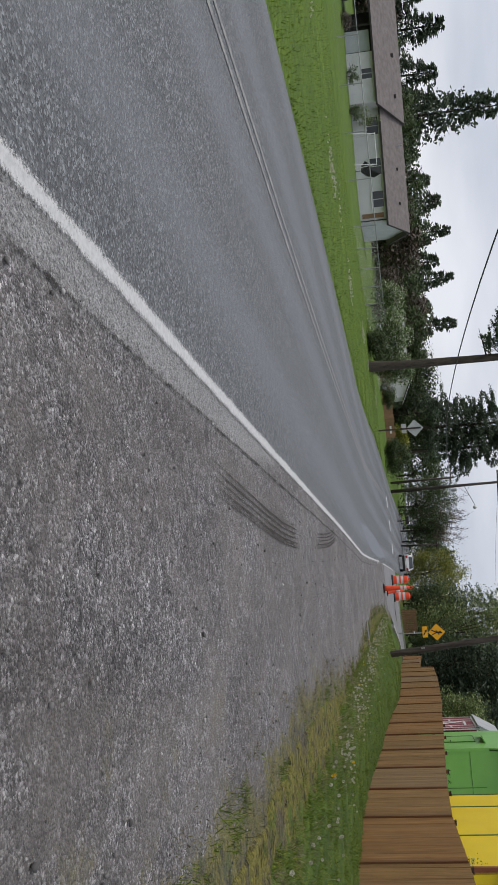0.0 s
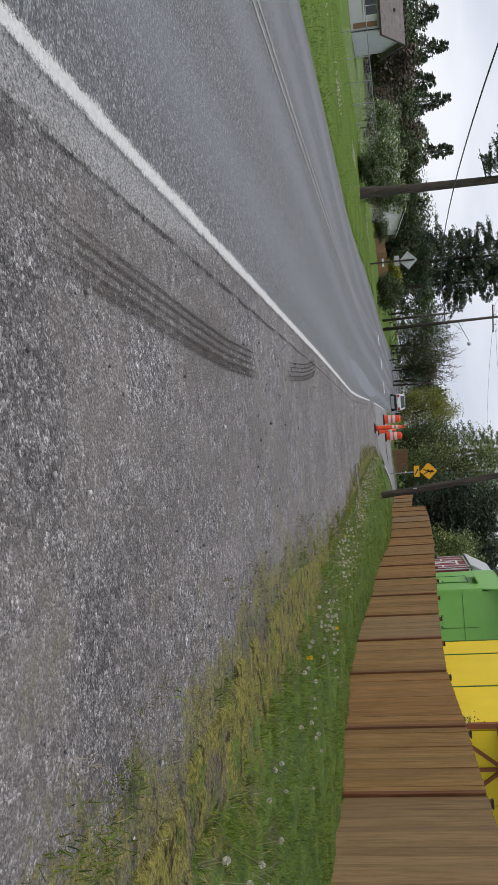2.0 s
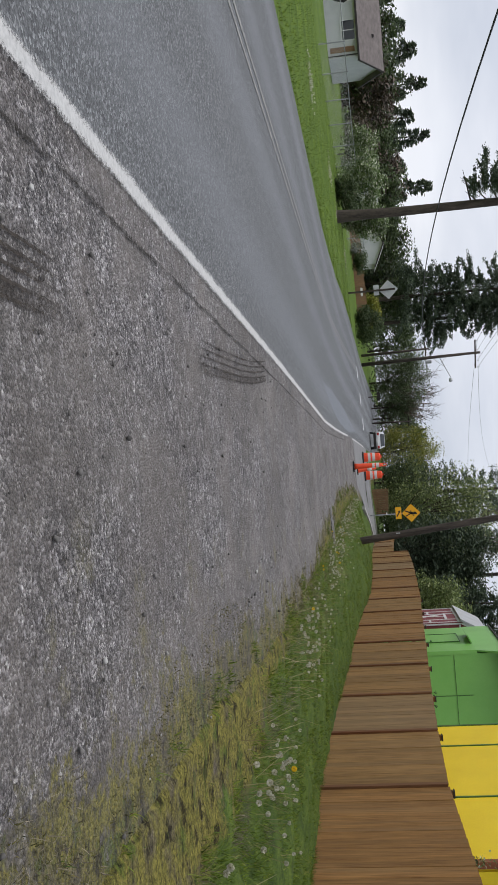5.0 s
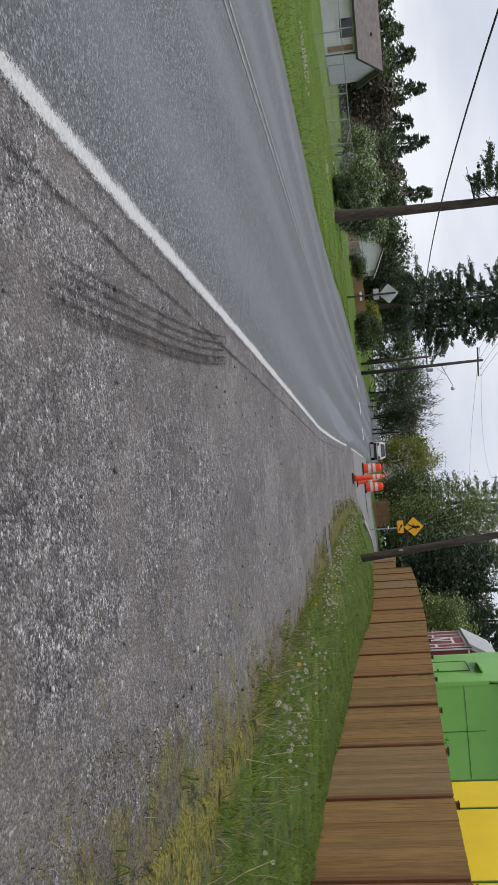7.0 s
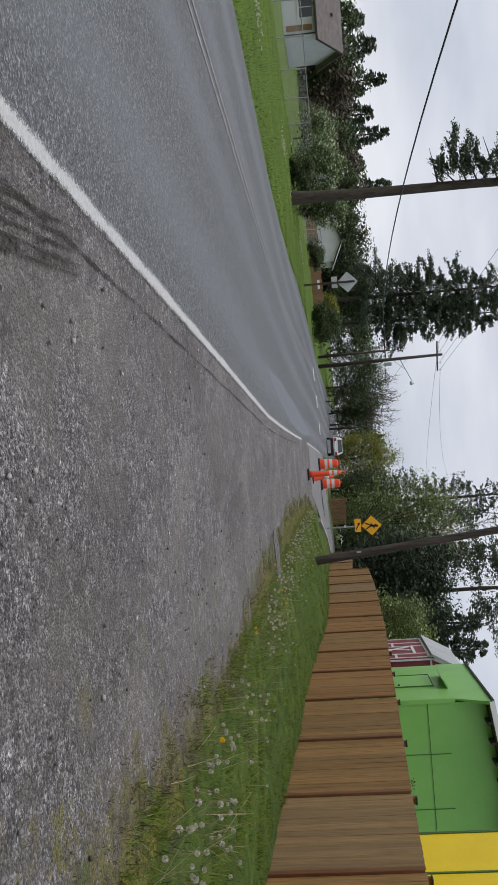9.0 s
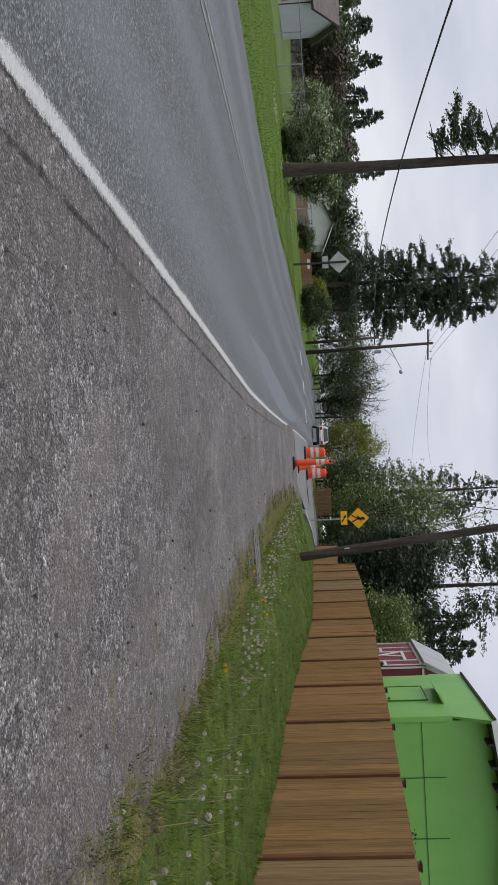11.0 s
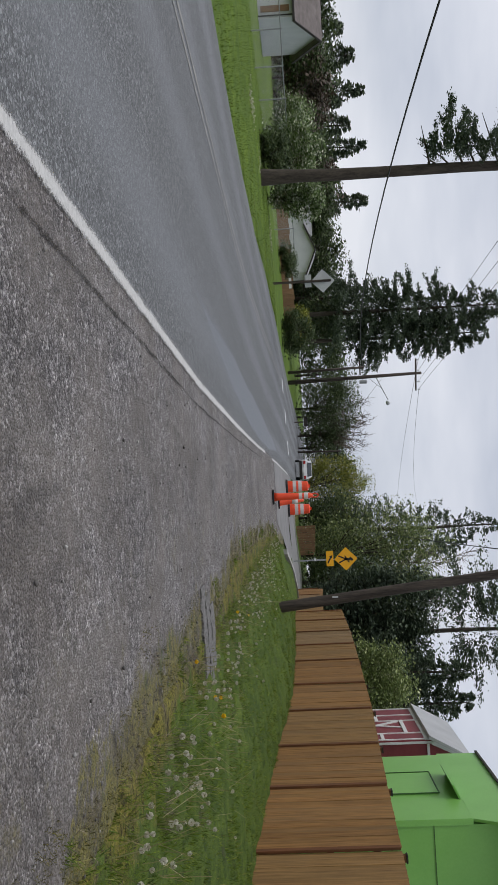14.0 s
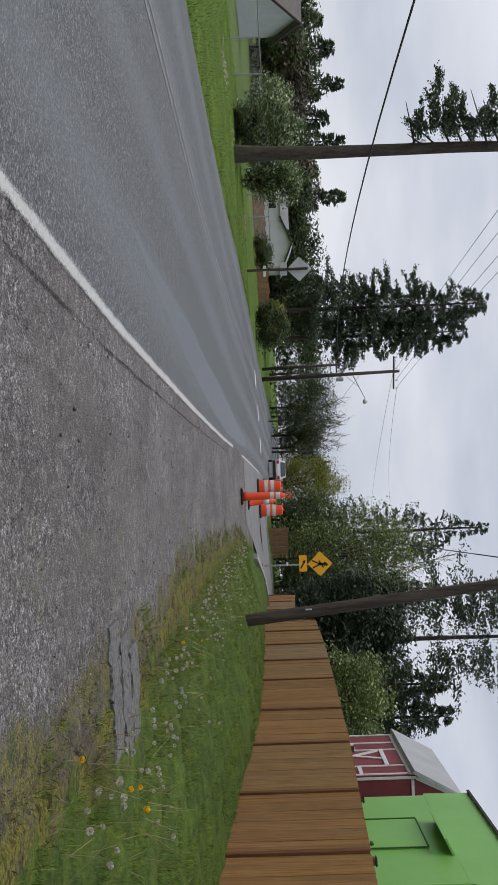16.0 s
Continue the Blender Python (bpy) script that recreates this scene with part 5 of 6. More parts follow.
def white_house():
    t = thing("house", "low white house with a pale roof beyond the shrubs", "house", (-23.0, 100, 0.8), 8)
    part("front_wall", box(-9, 0, 0, 0.15, -0.3, 2.55), M_SIDING, t)
    part("gable_wall", prism([(-4.2, 2.55), (0, 2.55), (-2.1, 3.45)], -0.2, -0.05), M_SIDING, t)
    part("wing_wall", box(-4.2, 0, -0.2, -0.05, -0.3, 2.55), M_SIDING, t)
    part("side_wall", box(-0.15, 0, 0, 7, -0.3, 2.55), M_SIDING, t)
    part("roof", prism([(-4.6, 2.42), (-2.1, 3.48), (0.4, 2.42), (0.4, 2.5), (-2.1, 3.58), (-4.6, 2.5)], -0.6, 7), M_METALROOF, t)
    bm = bmesh.new()
    bm.faces.new([bm.verts.new(v) for v in ((-10, -0.4, 2.5), (-4.0, -0.4, 2.5), (-4.0, 3.5, 3.4), (-10, 3.5, 3.4))])
    bm.faces.new([bm.verts.new(v) for v in ((-10, 3.5, 3.38), (-4.0, 3.5, 3.38), (-4.0, 7.4, 2.5), (-10, 7.4, 2.5))])
    bmesh.ops.solidify(bm, geom=bm.faces[:], thickness=0.08)
    part("side_roof", bm, M_METALROOF, t)
    part("rake_board", beam((-4.6, -0.62, 2.44), (-2.1, -0.62, 3.5), 0.03, 0.14), M_DARK, t)
    part("rake_board", beam((-2.1, -0.62, 3.5), (0.4, -0.62, 2.44), 0.03, 0.14), M_DARK, t)
    window(t, -6.6, -5.4, 0, 1.3, 2.2)
    window(t, -8.6, -7.6, 0, 1.3, 2.2)


long_house(), white_house()
bank = thing("hedge_fence", "low brown weathered board fence before the white house", "fence")
for k in range(26):
    x = -29 + k * 0.5
    z = float(land(x, 93))
    part("board", box(x - 0.24, x + 0.24, 93, 93.04, z - 0.1, z + 1.0 + 0.04 * (k % 3)), M_FARFENCE, bank)
far = thing("board_fence", "brown board fence at the far corner of the side street", "fence")
for k in range(13):
    x = 1.25 + k * 0.165
    z = float(land(x, 79))
    part("board", box(x - 0.07, x + 0.07, 79, 79.03, z - 0.1, 2.42 - 0.01 * k), M_FARFENCE, far)
for h in (0.3, 1.0):
    part("rail", box(1.17, 3.3, 79.03, 79.07, float(land(2.2, 79)) + h, float(land(2.2, 79)) + h + 0.09), M_FARFENCE, far)

# yard things before the long house
frame_pipe = thing("swing_frame", "white tubular frame standing in the yard", "swing frame", (-36.0, 66.5, float(land(-36, 66.5))), 10.2)
for x in (-2.6, 0.0):
    part("leg", rod((x, -0.6, 0), (x, 0, 1.9), 0.035, seg=8), M_WHITE, frame_pipe)
    part("leg", rod((x, 0.6, 0), (x, 0, 1.9), 0.035, seg=8), M_WHITE, frame_pipe)
part("top_bar", rod((-2.7, 0, 1.9), (0.1, 0, 1.9), 0.035, seg=8), M_WHITE, frame_pipe)
orn = thing("yard_ornament", "dark flat metal yard ornament on a thin stake", "ornament", (-36.2, 67.8, float(land(-36.2, 67.8))), 10.2)
bm = bmesh.new()
bm.faces.new([bm.verts.new((x, 0, z)) for x, z in ((-0.5, 0.6), (0.1, 0.5), (0.5, 0.9), (0.7, 1.6), (0.45, 2.1), (0.2, 1.7), (-0.1, 1.3), (-0.6, 1.2), (-0.8, 0.9))])
bmesh.ops.solidify(bm, geom=bm.faces[:], thickness=0.03)
part("plate", bm, M_BLACK, orn)
part("stake", rod((0, 0, 0), (0, 0, 0.8), 0.03, seg=6), M_BLACK, orn)
binx, biny = -48.5, 60
t = thing("garden_bin", "grey wheeled bin in the yard", "bin", (binx, biny, float(land(binx, biny))))
part("body", box(-0.28, 0.28, -0.3, 0.3, 0.05, 0.95, 0.04), M_STEEL, t)
part("lid", box(-0.31, 0.31, -0.35, 0.32, 0.95, 1.03, 0.03), M_DARK, t)
for k in (-0.25, 0.25):
    part("wheel", rod((k - 0.03, 0.3, 0.1), (k + 0.03, 0.3, 0.1), 0.1, seg=12), M_RUBBER, t)


# ---- chain-link fence ----
def chain_link():
    t = thing("chain_link_fence", "galvanised chain-link fence along the lawn", "fence", kind="structure")
    pts = [(-56, 38), (-35, 42), (-22, 46), (-20.5, 60), (-18.6, 76)]
    net = bmesh.new()
    for (xa, ya), (xb, yb) in zip(pts, pts[1:]):
        ln = math.hypot(xb - xa, yb - ya)
        n = max(2, round(ln / 3.0))
        for k in range(n):
            s = k / n
            x, y = xa + (xb - xa) * s, ya + (yb - ya) * s
            z = float(land(x, y))
            x2, y2 = xa + (xb - xa) * (k + 1) / n, ya + (yb - ya) * (k + 1) / n
            z2 = float(land(x2, y2))
            part("post", rod((x, y, z - 0.1), (x, y, z + 1.38), 0.035, seg=8), M_STEEL, t)
            part("top_rail", rod((x, y, z + 1.32), (x2, y2, z2 + 1.32), 0.024, seg=6), M_STEEL, t)
            m = int(math.hypot(x2 - x, y2 - y) / 0.13)
            for q in range(m):
                for d in (-1, 1):
                    u = (q + 0.5) / m
                    du = d * 0.62 / math.hypot(x2 - x, y2 - y)
                    p0 = (x + (x2 - x) * (u - du), y + (y2 - y) * (u - du), z + (z2 - z) * u + 0.05)
                    p1 = (x + (x2 - x) * (u + du), y + (y2 - y) * (u + du), z + (z2 - z) * u + 1.3)
                    w = 0.0022
                    net.faces.new([net.verts.new(v) for v in ((p0[0] - w, p0[1], p0[2]), (p0[0] + w, p0[1], p0[2]), (p1[0] + w, p1[1], p1[2]), (p1[0] - w, p1[1], p1[2]))])
    part("netting", net, M_STEEL, t, "fine grey wire netting")


chain_link()


# ---- trees ----
def fir_arrays(h, r, seed, branches=140, sprays=150, bare=0.12, size=1.0, side=None, power=0.85):
    """Layered drooping branches, each a flat fan of small needle sprays; ragged in outline."""
    g = np.random.default_rng(seed)
    V = []
    gap = g.uniform(0, 10)
    for k in range(branches):
        s = bare + (1 - bare) * (k + g.random()) / branches
        a = g.uniform(0, 2 * np.pi)
        rag = 0.95 + 0.6 * noise.noise(Vector((math.cos(a) * 1.3, math.sin(a) * 1.3, s * 9 + gap)))
        L = r * (1.01 - s) ** power * g.uniform(0.6, 1.15) * rag + 0.25
        if side is not None and s < side[1]:
            a = side[0] + g.normal(0, 0.7)
            L *= g.uniform(0.35, 0.8)
        droop, lift = g.uniform(0.0, 0.38), g.uniform(0.0, 0.3)
        n = max(30, int(sprays * min(1.2, L / r)))
        # twigs sit in uneven tufts along the branch
        tufts = g.uniform(0.1, 1.0, 14) ** 0.8
        u = np.clip(tufts[g.integers(0, 14, n)] + g.normal(0, 0.05, n), 0.08, 1.05)
        sgn, t = np.where(g.random(n) < 0.5, -1.0, 1.0), g.random(n) ** 0.8
        dv, pv = np.array([np.cos(a), np.sin(a), 0]), np.array([-np.sin(a), np.cos(a), 0])
        lat = sgn[:, None] * pv * 0.8 + dv * 0.55
        wide = (0.34 * np.maximum(1 - u, 0) + 0.06) * L * t
        o = np.outer(u * L, dv) + lat * wide[:, None]
        o[:, 2] = s * h + lift * L * u - droop * L * u ** 2 - 0.1 * wide + g.normal(0, 0.07 * size + 0.012 * L, n)
        sz = size * g.uniform(0.13, 0.36, n) * (1.15 - 0.4 * u)
        d = lat * g.uniform(0.1, 1.1, n)[:, None] + dv * g.uniform(0.0, 0.9, n)[:, None]
        d[:, 2] = g.uniform(-0.7, 0.45, n)
        d *= sz[:, None]
        w = np.cross(d, g.normal(0, 1, (n, 3)))
        w *= (sz * g.uniform(0.18, 0.36, n) / (np.linalg.norm(w, axis=1) + 1e-6))[:, None]
        V.append(np.stack([o - w * 0.5, o + d * 0.5 - w, o + d, o + d * 0.5 + w], 1))
    V = np.concatenate(V)
    n = len(V)
    return V.reshape(-1, 3), np.arange(n * 4).reshape(-1, 4)


def trunk_bm(h, r, seed, lean=0.0, seg=9, taper=0.82):
    bm = bmesh.new()
    n = 14
    rings = []
    for k in range(n + 1):
        s = k / n
        rr = r * (1 - taper * s) * (1 + 0.35 * max(0, 0.06 - s) / 0.06)
        cx = lean * h * s + 0.25 * r * noise.noise(Vector((seed, s * 4, 0)))
        rings.append([bm.verts.new((cx + rr * math.cos(2 * math.pi * q / seg) * (1 + 0.12 * noise.noise(Vector((q * 1.3, s * 9, seed)))), rr * math.sin(2 * math.pi * q / seg), h * s - 0.15)) for q in range(seg)])
    for a, b in zip(rings, rings[1:]):
        for q in range(seg):
            bm.faces.new((a[q], a[(q + 1) % seg], b[(q + 1) % seg], b[q]))
    bm.faces.new(rings[-1])
    return bm


def fir(name, label, h, r, seed, at, mat=None, bare=0.12, branches=260, size=1.0, trunk=None, power=0.75):
    t = thing(name, label, "tree", at, group="conifers")
    part("trunk", trunk_bm(h * 0.98, trunk or h * 0.013 + 0.06, seed), M_BARK, t, smooth=True)
    v, f = fir_arrays(h, r, seed, branches, 55 if size > 1 else 185 if size < 0.9 else 320, bare, size, None, power)
    part("crown", tri_mesh("crown", v, f, mat or M_FIR), None, t)
    return t


def leaf_arrays(w, d, h, seed, n, leaf, clumps, low=0.15, spread=0.2):
    """Leaves gathered in uneven clumps; also gives the clumps' middles."""
    g = np.random.default_rng(seed)
    c = g.normal(0, 1, (clumps, 3))
    c /= np.linalg.norm(c, axis=1)[:, None]
    c *= g.uniform(0.35, 1.0, clumps)[:, None] ** 0.6
    c[:, 2] = low + (1 - low) * (0.5 + 0.48 * c[:, 2])
    c *= np.array([w / 2, d / 2, h])
    k = g.integers(0, clumps, n)
    sg = g.uniform(0.6, 1.35, clumps)[k]
    p = c[k] + np.clip(g.normal(0, 1, (n, 3)), -1.5, 1.5) * (np.array([w, d, h]) * spread * 0.42) * sg[:, None]
    p[:, 2] = np.maximum(p[:, 2], 0.03 * h)
    a, e = g.uniform(0, 2 * np.pi, n), g.uniform(-0.9, 0.7, n)
    sz = leaf * g.uniform(0.55, 1.35, n)
    u = np.stack([np.cos(a) * np.cos(e), np.sin(a) * np.cos(e), np.sin(e)], -1) * sz[:, None]
    b = a + np.pi / 2 + g.normal(0, 0.4, n)
    v = np.stack([np.cos(b), np.sin(b), g.uniform(-0.6, 0.6, n)], -1) * (sz * g.uniform(0.3, 0.5, n))[:, None]
    V = np.stack([p - u * 0.5, p + v, p + u * 0.6, p - v], 1)
    return V.reshape(-1, 3), np.arange(n * 4).reshape(-1, 4), c


def broadleaf(name, label, w, d, h, seed, at, mat, n=9000, leaf=0.16, clumps=46, low=0.15, category="tree", group="broadleaf trees", trunk=0.14):
    t = thing(name, label, category, at, group=group)
    v, f, c = leaf_arrays(w, d, h, seed, n, leaf, clumps, low)
    bm = trunk_bm(h * 0.55, trunk, seed, taper=0.5)
    part("trunk", bm, M_BARK, t, smooth=True)
    bm = bmesh.new()
    for p in c[:: 3]:
        rod((0, 0, h * 0.12 + 0.25 * p[2]), tuple(p), trunk * 0.35, 0.012, 5, bm)
    part("branchwork", bm, M_BARK, t)
    part("crown", tri_mesh("crown", v, f, mat), None, t)
    return t


def bare_tree(label, w, h, seed, at):
    """A leafless tree of forking twigs."""
    t = thing("bare_tree", label, "tree", at, group="broadleaf trees")
    part("trunk", trunk_bm(h * 0.6, 0.13, seed, taper=0.7), M_BARK, t, smooth=True)
    g = np.random.default_rng(seed)
    V = []
    for k in range(34):
        p = np.array([0, 0, h * g.uniform(0.2, 0.6)])
        a = g.uniform(0, 2 * np.pi)
        dv = np.array([np.cos(a) * w * 0.1, np.sin(a) * w * 0.1, h * 0.09])
        for s in range(6):
            q = p + dv * g.uniform(0.6, 1.1) + g.normal(0, 0.12, 3)
            for tw in range(7):
                e = q + g.normal(0, 0.45, 3) + np.array([0, 0, 0.25])
                o = np.cross(e - q, g.normal(0, 1, 3))
                o = o / (np.linalg.norm(o) + 1e-6) * 0.022
                V.append([q - o, q + o, e + o * 0.3, e - o * 0.3])
            o = np.cross(q - p, g.normal(0, 1, 3))
            o = o / (np.linalg.norm(o) + 1e-6) * 0.04
            V.append([p - o, p + o, q + o * 0.7, q - o * 0.7])
            p = q
    V = np.array(V)
    part("twig_spray", tri_mesh("twig_spray", V.reshape(-1, 3), np.arange(len(V) * 4).reshape(-1, 4), M_TWIG), None, t)
    return t


def on_land(x, y, sink=0.1):
    return (x, y, float(land(x, y)) - sink)


# tall fir with a bare trunk on the lawn
big = thing("fir_tree", "tall fir with a long bare trunk on the roadside lawn", "tree", on_land(-15.0, 52.3), group="conifers")
part("trunk", trunk_bm(26, 0.29, 5, 0.018, 14, 0.6), M_BARK, big, smooth=True)
v, f = fir_arrays(26, 5.2, 31, 150, 1000, 0.29, 0.5, side=(math.pi * 1.02, 0.6))
part("crown", tri_mesh("crown", v, f, M_FIR), None, big)
br = random.Random(6)
for k in range(16):
    h0 = 7.6 + k * 0.5
    a, ln = math.pi + br.gauss(0.05, 0.45), br.uniform(1.2, 2.4)
    part("limb", rod((0.018 * h0, 0, h0), (ln * math.cos(a), ln * math.sin(a), h0 - br.uniform(0.2, 0.9)), 0.055, 0.012, 6), M_BARK, big)
v, f = fir_arrays(26, 3.0, 33, 90, 600, 0.6, 0.5)
part("upper_crown", tri_mesh("upper_crown", v, f, M_FIR), None, big)

fir("fir_tree", "tall dark fir with ragged branches beyond the shrubs", 24.0, 5.0, 41, on_land(-20.9, 110), M_FIR, 0.2, 300, 0.98, 0.3, 0.45)
fir("fir_tree", "tall dark fir leaning out over the road", 22.0, 4.2, 42, on_land(-18.3, 112), M_FIR, 0.34, 200, 0.98, 0.26, 0.45)
fir("fir_tree", "tall dark fir behind the lawn", 13, 2.6, 43, on_land(-24.5, 118), M_FIR, 0.1, 120, 1.2)

proto = [fir("fir_tree", "dark conifer in the wood behind the houses", 12, 4.2, 50 + k, (-56.0 + 7 * k, 132 + 2 * k, float(land(-56 + 7 * k, 132)) - 0.1), M_FIR if k % 2 else M_FIR2, 0.06, 170, 1.65, None, 0.9) for k in range(3)]
tr = random.Random(77)
ROW = [(-61.8, 12.4), (-66.5, 9.0), (-71, 10.5), (-76, 9.0), (-72.5, 24), (-77, 13), (-92, 12), (-98, 15), (-50.4, 11.0), (-46, 7.5), (-41.5, 9.0), (-37.5, 7.0), (-34.8, 7.8), (-31, 6.5), (-28.8, 7.6), (-105, 14), (-112, 12), (-58.5, 8.0), (-53, 7.0), (-79, 13), (-64, 10.8), (-69, 8.6), (-74, 9.6), (-48.2, 9.4), (-43.8, 8.2), (-39.4, 8.0), (-36, 7.2), (-33, 7.4), (-29.8, 6.8), (-56, 10.2), (-26.5, 7.0), (-89, 15), (-95, 13)]
for k, (x, top) in enumerate(ROW):
    y = 128 + tr.uniform(-4, 8)
    z = float(land(x, y)) - 0.1
    s = (top - z) / 12.0
    ob = copy_thing(proto[k % 3], pose(x, y, z, 0, 0, tr.uniform(0, 360)) @ Matrix.Diagonal((s * 1.45 if top < 16 else s * 0.85, s * 1.45 if top < 16 else s * 0.85, s, 1)))

low_proto = [broadleaf("woodland_tree", "dark green tree at the edge of the wood", 7, 6, 6.5, 60 + k, (-44.0 + 8 * k, 121, float(land(-44 + 8 * k, 121)) - 0.1), M_LEAFDARK if k != 1 else M_TWIG, 3300, 0.33, 60, 0.05) for k in range(3)]
for k in range(44):
    x = -116 + k * 2.3 + tr.uniform(-1, 1)
    if x > -20:
        continue
    y = 117 + tr.uniform(-6, 10)
    s = tr.uniform(0.85, 1.2)
    copy_thing(low_proto[k % 3], pose(x, y, float(land(x, y)) - 0.1, 0, 0, tr.uniform(0, 360)) @ Matrix.Diagonal((s, s, s, 1)))

# trees beyond the utility pole
broadleaf("woodland_tree", "dark green tree beside the far road", 8, 7, 9.0, 71, on_land(-13.0, 132), M_LEAFDARK, 15000, 0.19, 80, 0.05)
broadleaf("woodland_tree", "dark green tree beside the far road", 8, 7, 7.0, 72, on_land(-8.0, 136), M_LEAFDARK, 13000, 0.19, 70, 0.03)
bare_tree("thin leafless tree rising above the wood", 4, 9.2, 73, on_land(-9.5, 134))
bare_tree("thin leafless tree rising above the wood", 4, 9.4, 74, on_land(-12.5, 138))
broadleaf("willow_tree", "yellow-green spring willow beside the far road", 7.5, 6, 8.8, 75, on_land(-2.8, 124), M_WILLOW, 18000, 0.15, 90, 0.02)
broadleaf("willow_tree", "yellow-green spring tree beside the far road", 5, 5, 6.2, 76, on_land(1.5, 126), M_WILLOW, 11000, 0.15, 60, 0.02)
for k, (x, y, h) in enumerate(((-20, 150, 11), (-4, 160, 12), (4, 150, 11), (-30, 155, 12), (-12, 165, 10))):
    copy_thing(low_proto[0], pose(x, y, float(land(x, y)) - 0.1, 0, 0, 40 * k) @ Matrix.Diagonal((1.5, 1.5, h / 6.5 * 0.8, 1)))

# wooded mass behind the sign and the fence
for k, (x, y, w, h, mt, n) in enumerate(((3.6, 84, 7.5, 11.5, M_LEAF, 17000), (7.6, 80, 6.5, 8.8, M_LEAF, 13000), (5.2, 78, 4.5, 5.5, M_LEAFDARK, 9000), (10.8, 78, 6, 6.8, M_LEAFDARK, 9000), (0.9, 96, 5.5, 6.8, M_LEAFDARK, 9000), (3.4, 95, 5, 4.0, M_LEAFDARK, 6000), (8.4, 57, 4.4, 5.6, M_LEAF, 11000), (12.6, 66, 5, 5.6, M_LEAFDARK, 8000), (15.5, 70, 6, 7.5, M_LEAFDARK, 8000), (8.2, 88, 7, 9.5, M_LEAFDARK, 9000), (12.5, 86, 7, 8.8, M_LEAFDARK, 9000), (17.5, 84, 7, 9.5, M_LEAFDARK, 8000), (7.2, 71, 4.5, 6.0, M_LEAFDARK, 7000), (5.8, 67, 5.2, 8.4, M_FIR, 15000), (8.6, 66, 5.4, 7.6, M_FIR, 15000), (11.8, 68, 6.0, 5.6, M_FIR, 11000))):
    broadleaf("roadside_tree", "dense spring-green tree behind the crossing sign" if mt is M_LEAF else "dense dark green tree behind the fence", w, w * 0.9, h, 80 + k, on_land(x, y), mt, int(n * (1.6 if y < 75 else 1.1)), 0.2 if mt is M_FIR else 0.13 if y < 75 else 0.17, 110, 0.03)
for k, (x, y, h, r, mt) in enumerate(((2.3, 98, 19.6, 4.6, M_FIR), (4.2, 100, 15.5, 4.0, M_FIR2), (7.4, 96, 14.5, 3.8, M_FIR), (8.4, 60, 8.6, 2.3, M_FIR), (10.1, 60.5, 8.8, 2.6, M_FIR), (12.4, 62, 6.6, 2.0, M_FIR), (17, 66, 10, 2.4, M_FIR), (21, 70, 12, 2.6, M_FIR))):
    fir("fir_tree", "dark conifer rising behind the board fence", h, r, 100 + k, on_land(x, y), mt, 0.06, 230, 0.89 if y > 64 else 0.72, None, 0.9)
fir("fir_tree", "tall fir with long ragged boughs over a bare trunk", 25.0, 5.2, 117, on_land(8.1, 72), M_FIR, 0.38, 240, 0.89, 0.2, 0.4)
bare_tree("pale leafless tree top between the conifers", 4, 14, 111, on_land(6.2, 90))

# shrubs on the lawn
broadleaf("shrub", "rounded dense green shrub on the verge", 3.6, 3.4, 2.3, 120, on_land(-12.3, 75), M_LEAFDARK, 9000, 0.12, 60, 0.02, "shrub", "shrubs", 0.05)
broadleaf("blossom_shrub", "flowering shrub with pale white blossom", 3.6, 3.2, 3.0, 121, on_land(-18.6, 58.5), M_BLOSSOM, 9000, 0.13, 50, 0.12, "shrub", "shrubs", 0.06)
broadleaf("blossom_shrub", "flowering shrub with pale white blossom", 2.4, 2.4, 3.1, 122, on_land(-16.7, 60), M_BLOSSOM, 9000, 0.13, 46, 0.12, "shrub", "shrubs", 0.06)
broadleaf("shrub", "low green bush at the foot of the fir", 3.0, 2.4, 1.5, 123, on_land(-16.8, 54.5), M_LEAFDARK, 6000, 0.11, 40, 0.02, "shrub", "shrubs", 0.04)
broadleaf("blossom_shrub", "flowering shrub with pale white blossom", 4.0, 3.4, 3.2, 124, on_land(-24.5, 69), M_BLOSSOM, 8000, 0.14, 46, 0.12, "shrub", "shrubs", 0.06)
broadleaf("shrub", "dark brown leafless bush beside the house", 5.0, 4, 3.4, 125, on_land(-29.5, 82), M_TWIG, 8000, 0.16, 46, 0.02, "shrub", "shrubs", 0.06)
broadleaf("shrub", "dark green bush before the white house", 3.0, 2.4, 1.7, 126, on_land(-20.5, 86), M_LEAFDARK, 5000, 0.13, 36, 0.02, "shrub", "shrubs", 0.04)
broadleaf("shrub", "yellow-green bush beside the sign post", 3.4, 3, 2.6, 127, on_land(-17.5, 98), M_WILLOW, 5000, 0.16, 36, 0.05, "shrub", "shrubs", 0.05)
for k, (x, y, w, h, mt, lb) in enumerate(((-39.5, 64, 1.2, 1.0, M_LEAFDARK, "dark low garden bush by the house wall"), (-42.5, 63.5, 1.6, 1.2, M_LEAFDARK, "dark low garden bush by the house wall"), (-46, 61, 1.4, 1.0, M_TWIG, "brown dry garden bush on the lawn"), (-41.2, 67.5, 2.0, 2.6, M_LEAF, "slender pale green sapling before the house"))):
    broadleaf("garden_bush", lb, w, w, h, 140 + k, on_land(x, y), mt, 1500, 0.1, 24, 0.05, "shrub", "shrubs", 0.04)
broadleaf("garden_plant", "leafy plant standing beside the yellow shed", 0.7, 0.7, 1.0, 128, (4.55, 21.3, 1.0), M_LEAFDARK, 900, 0.05, 20, 0.05, "plant", "shrubs", 0.02)
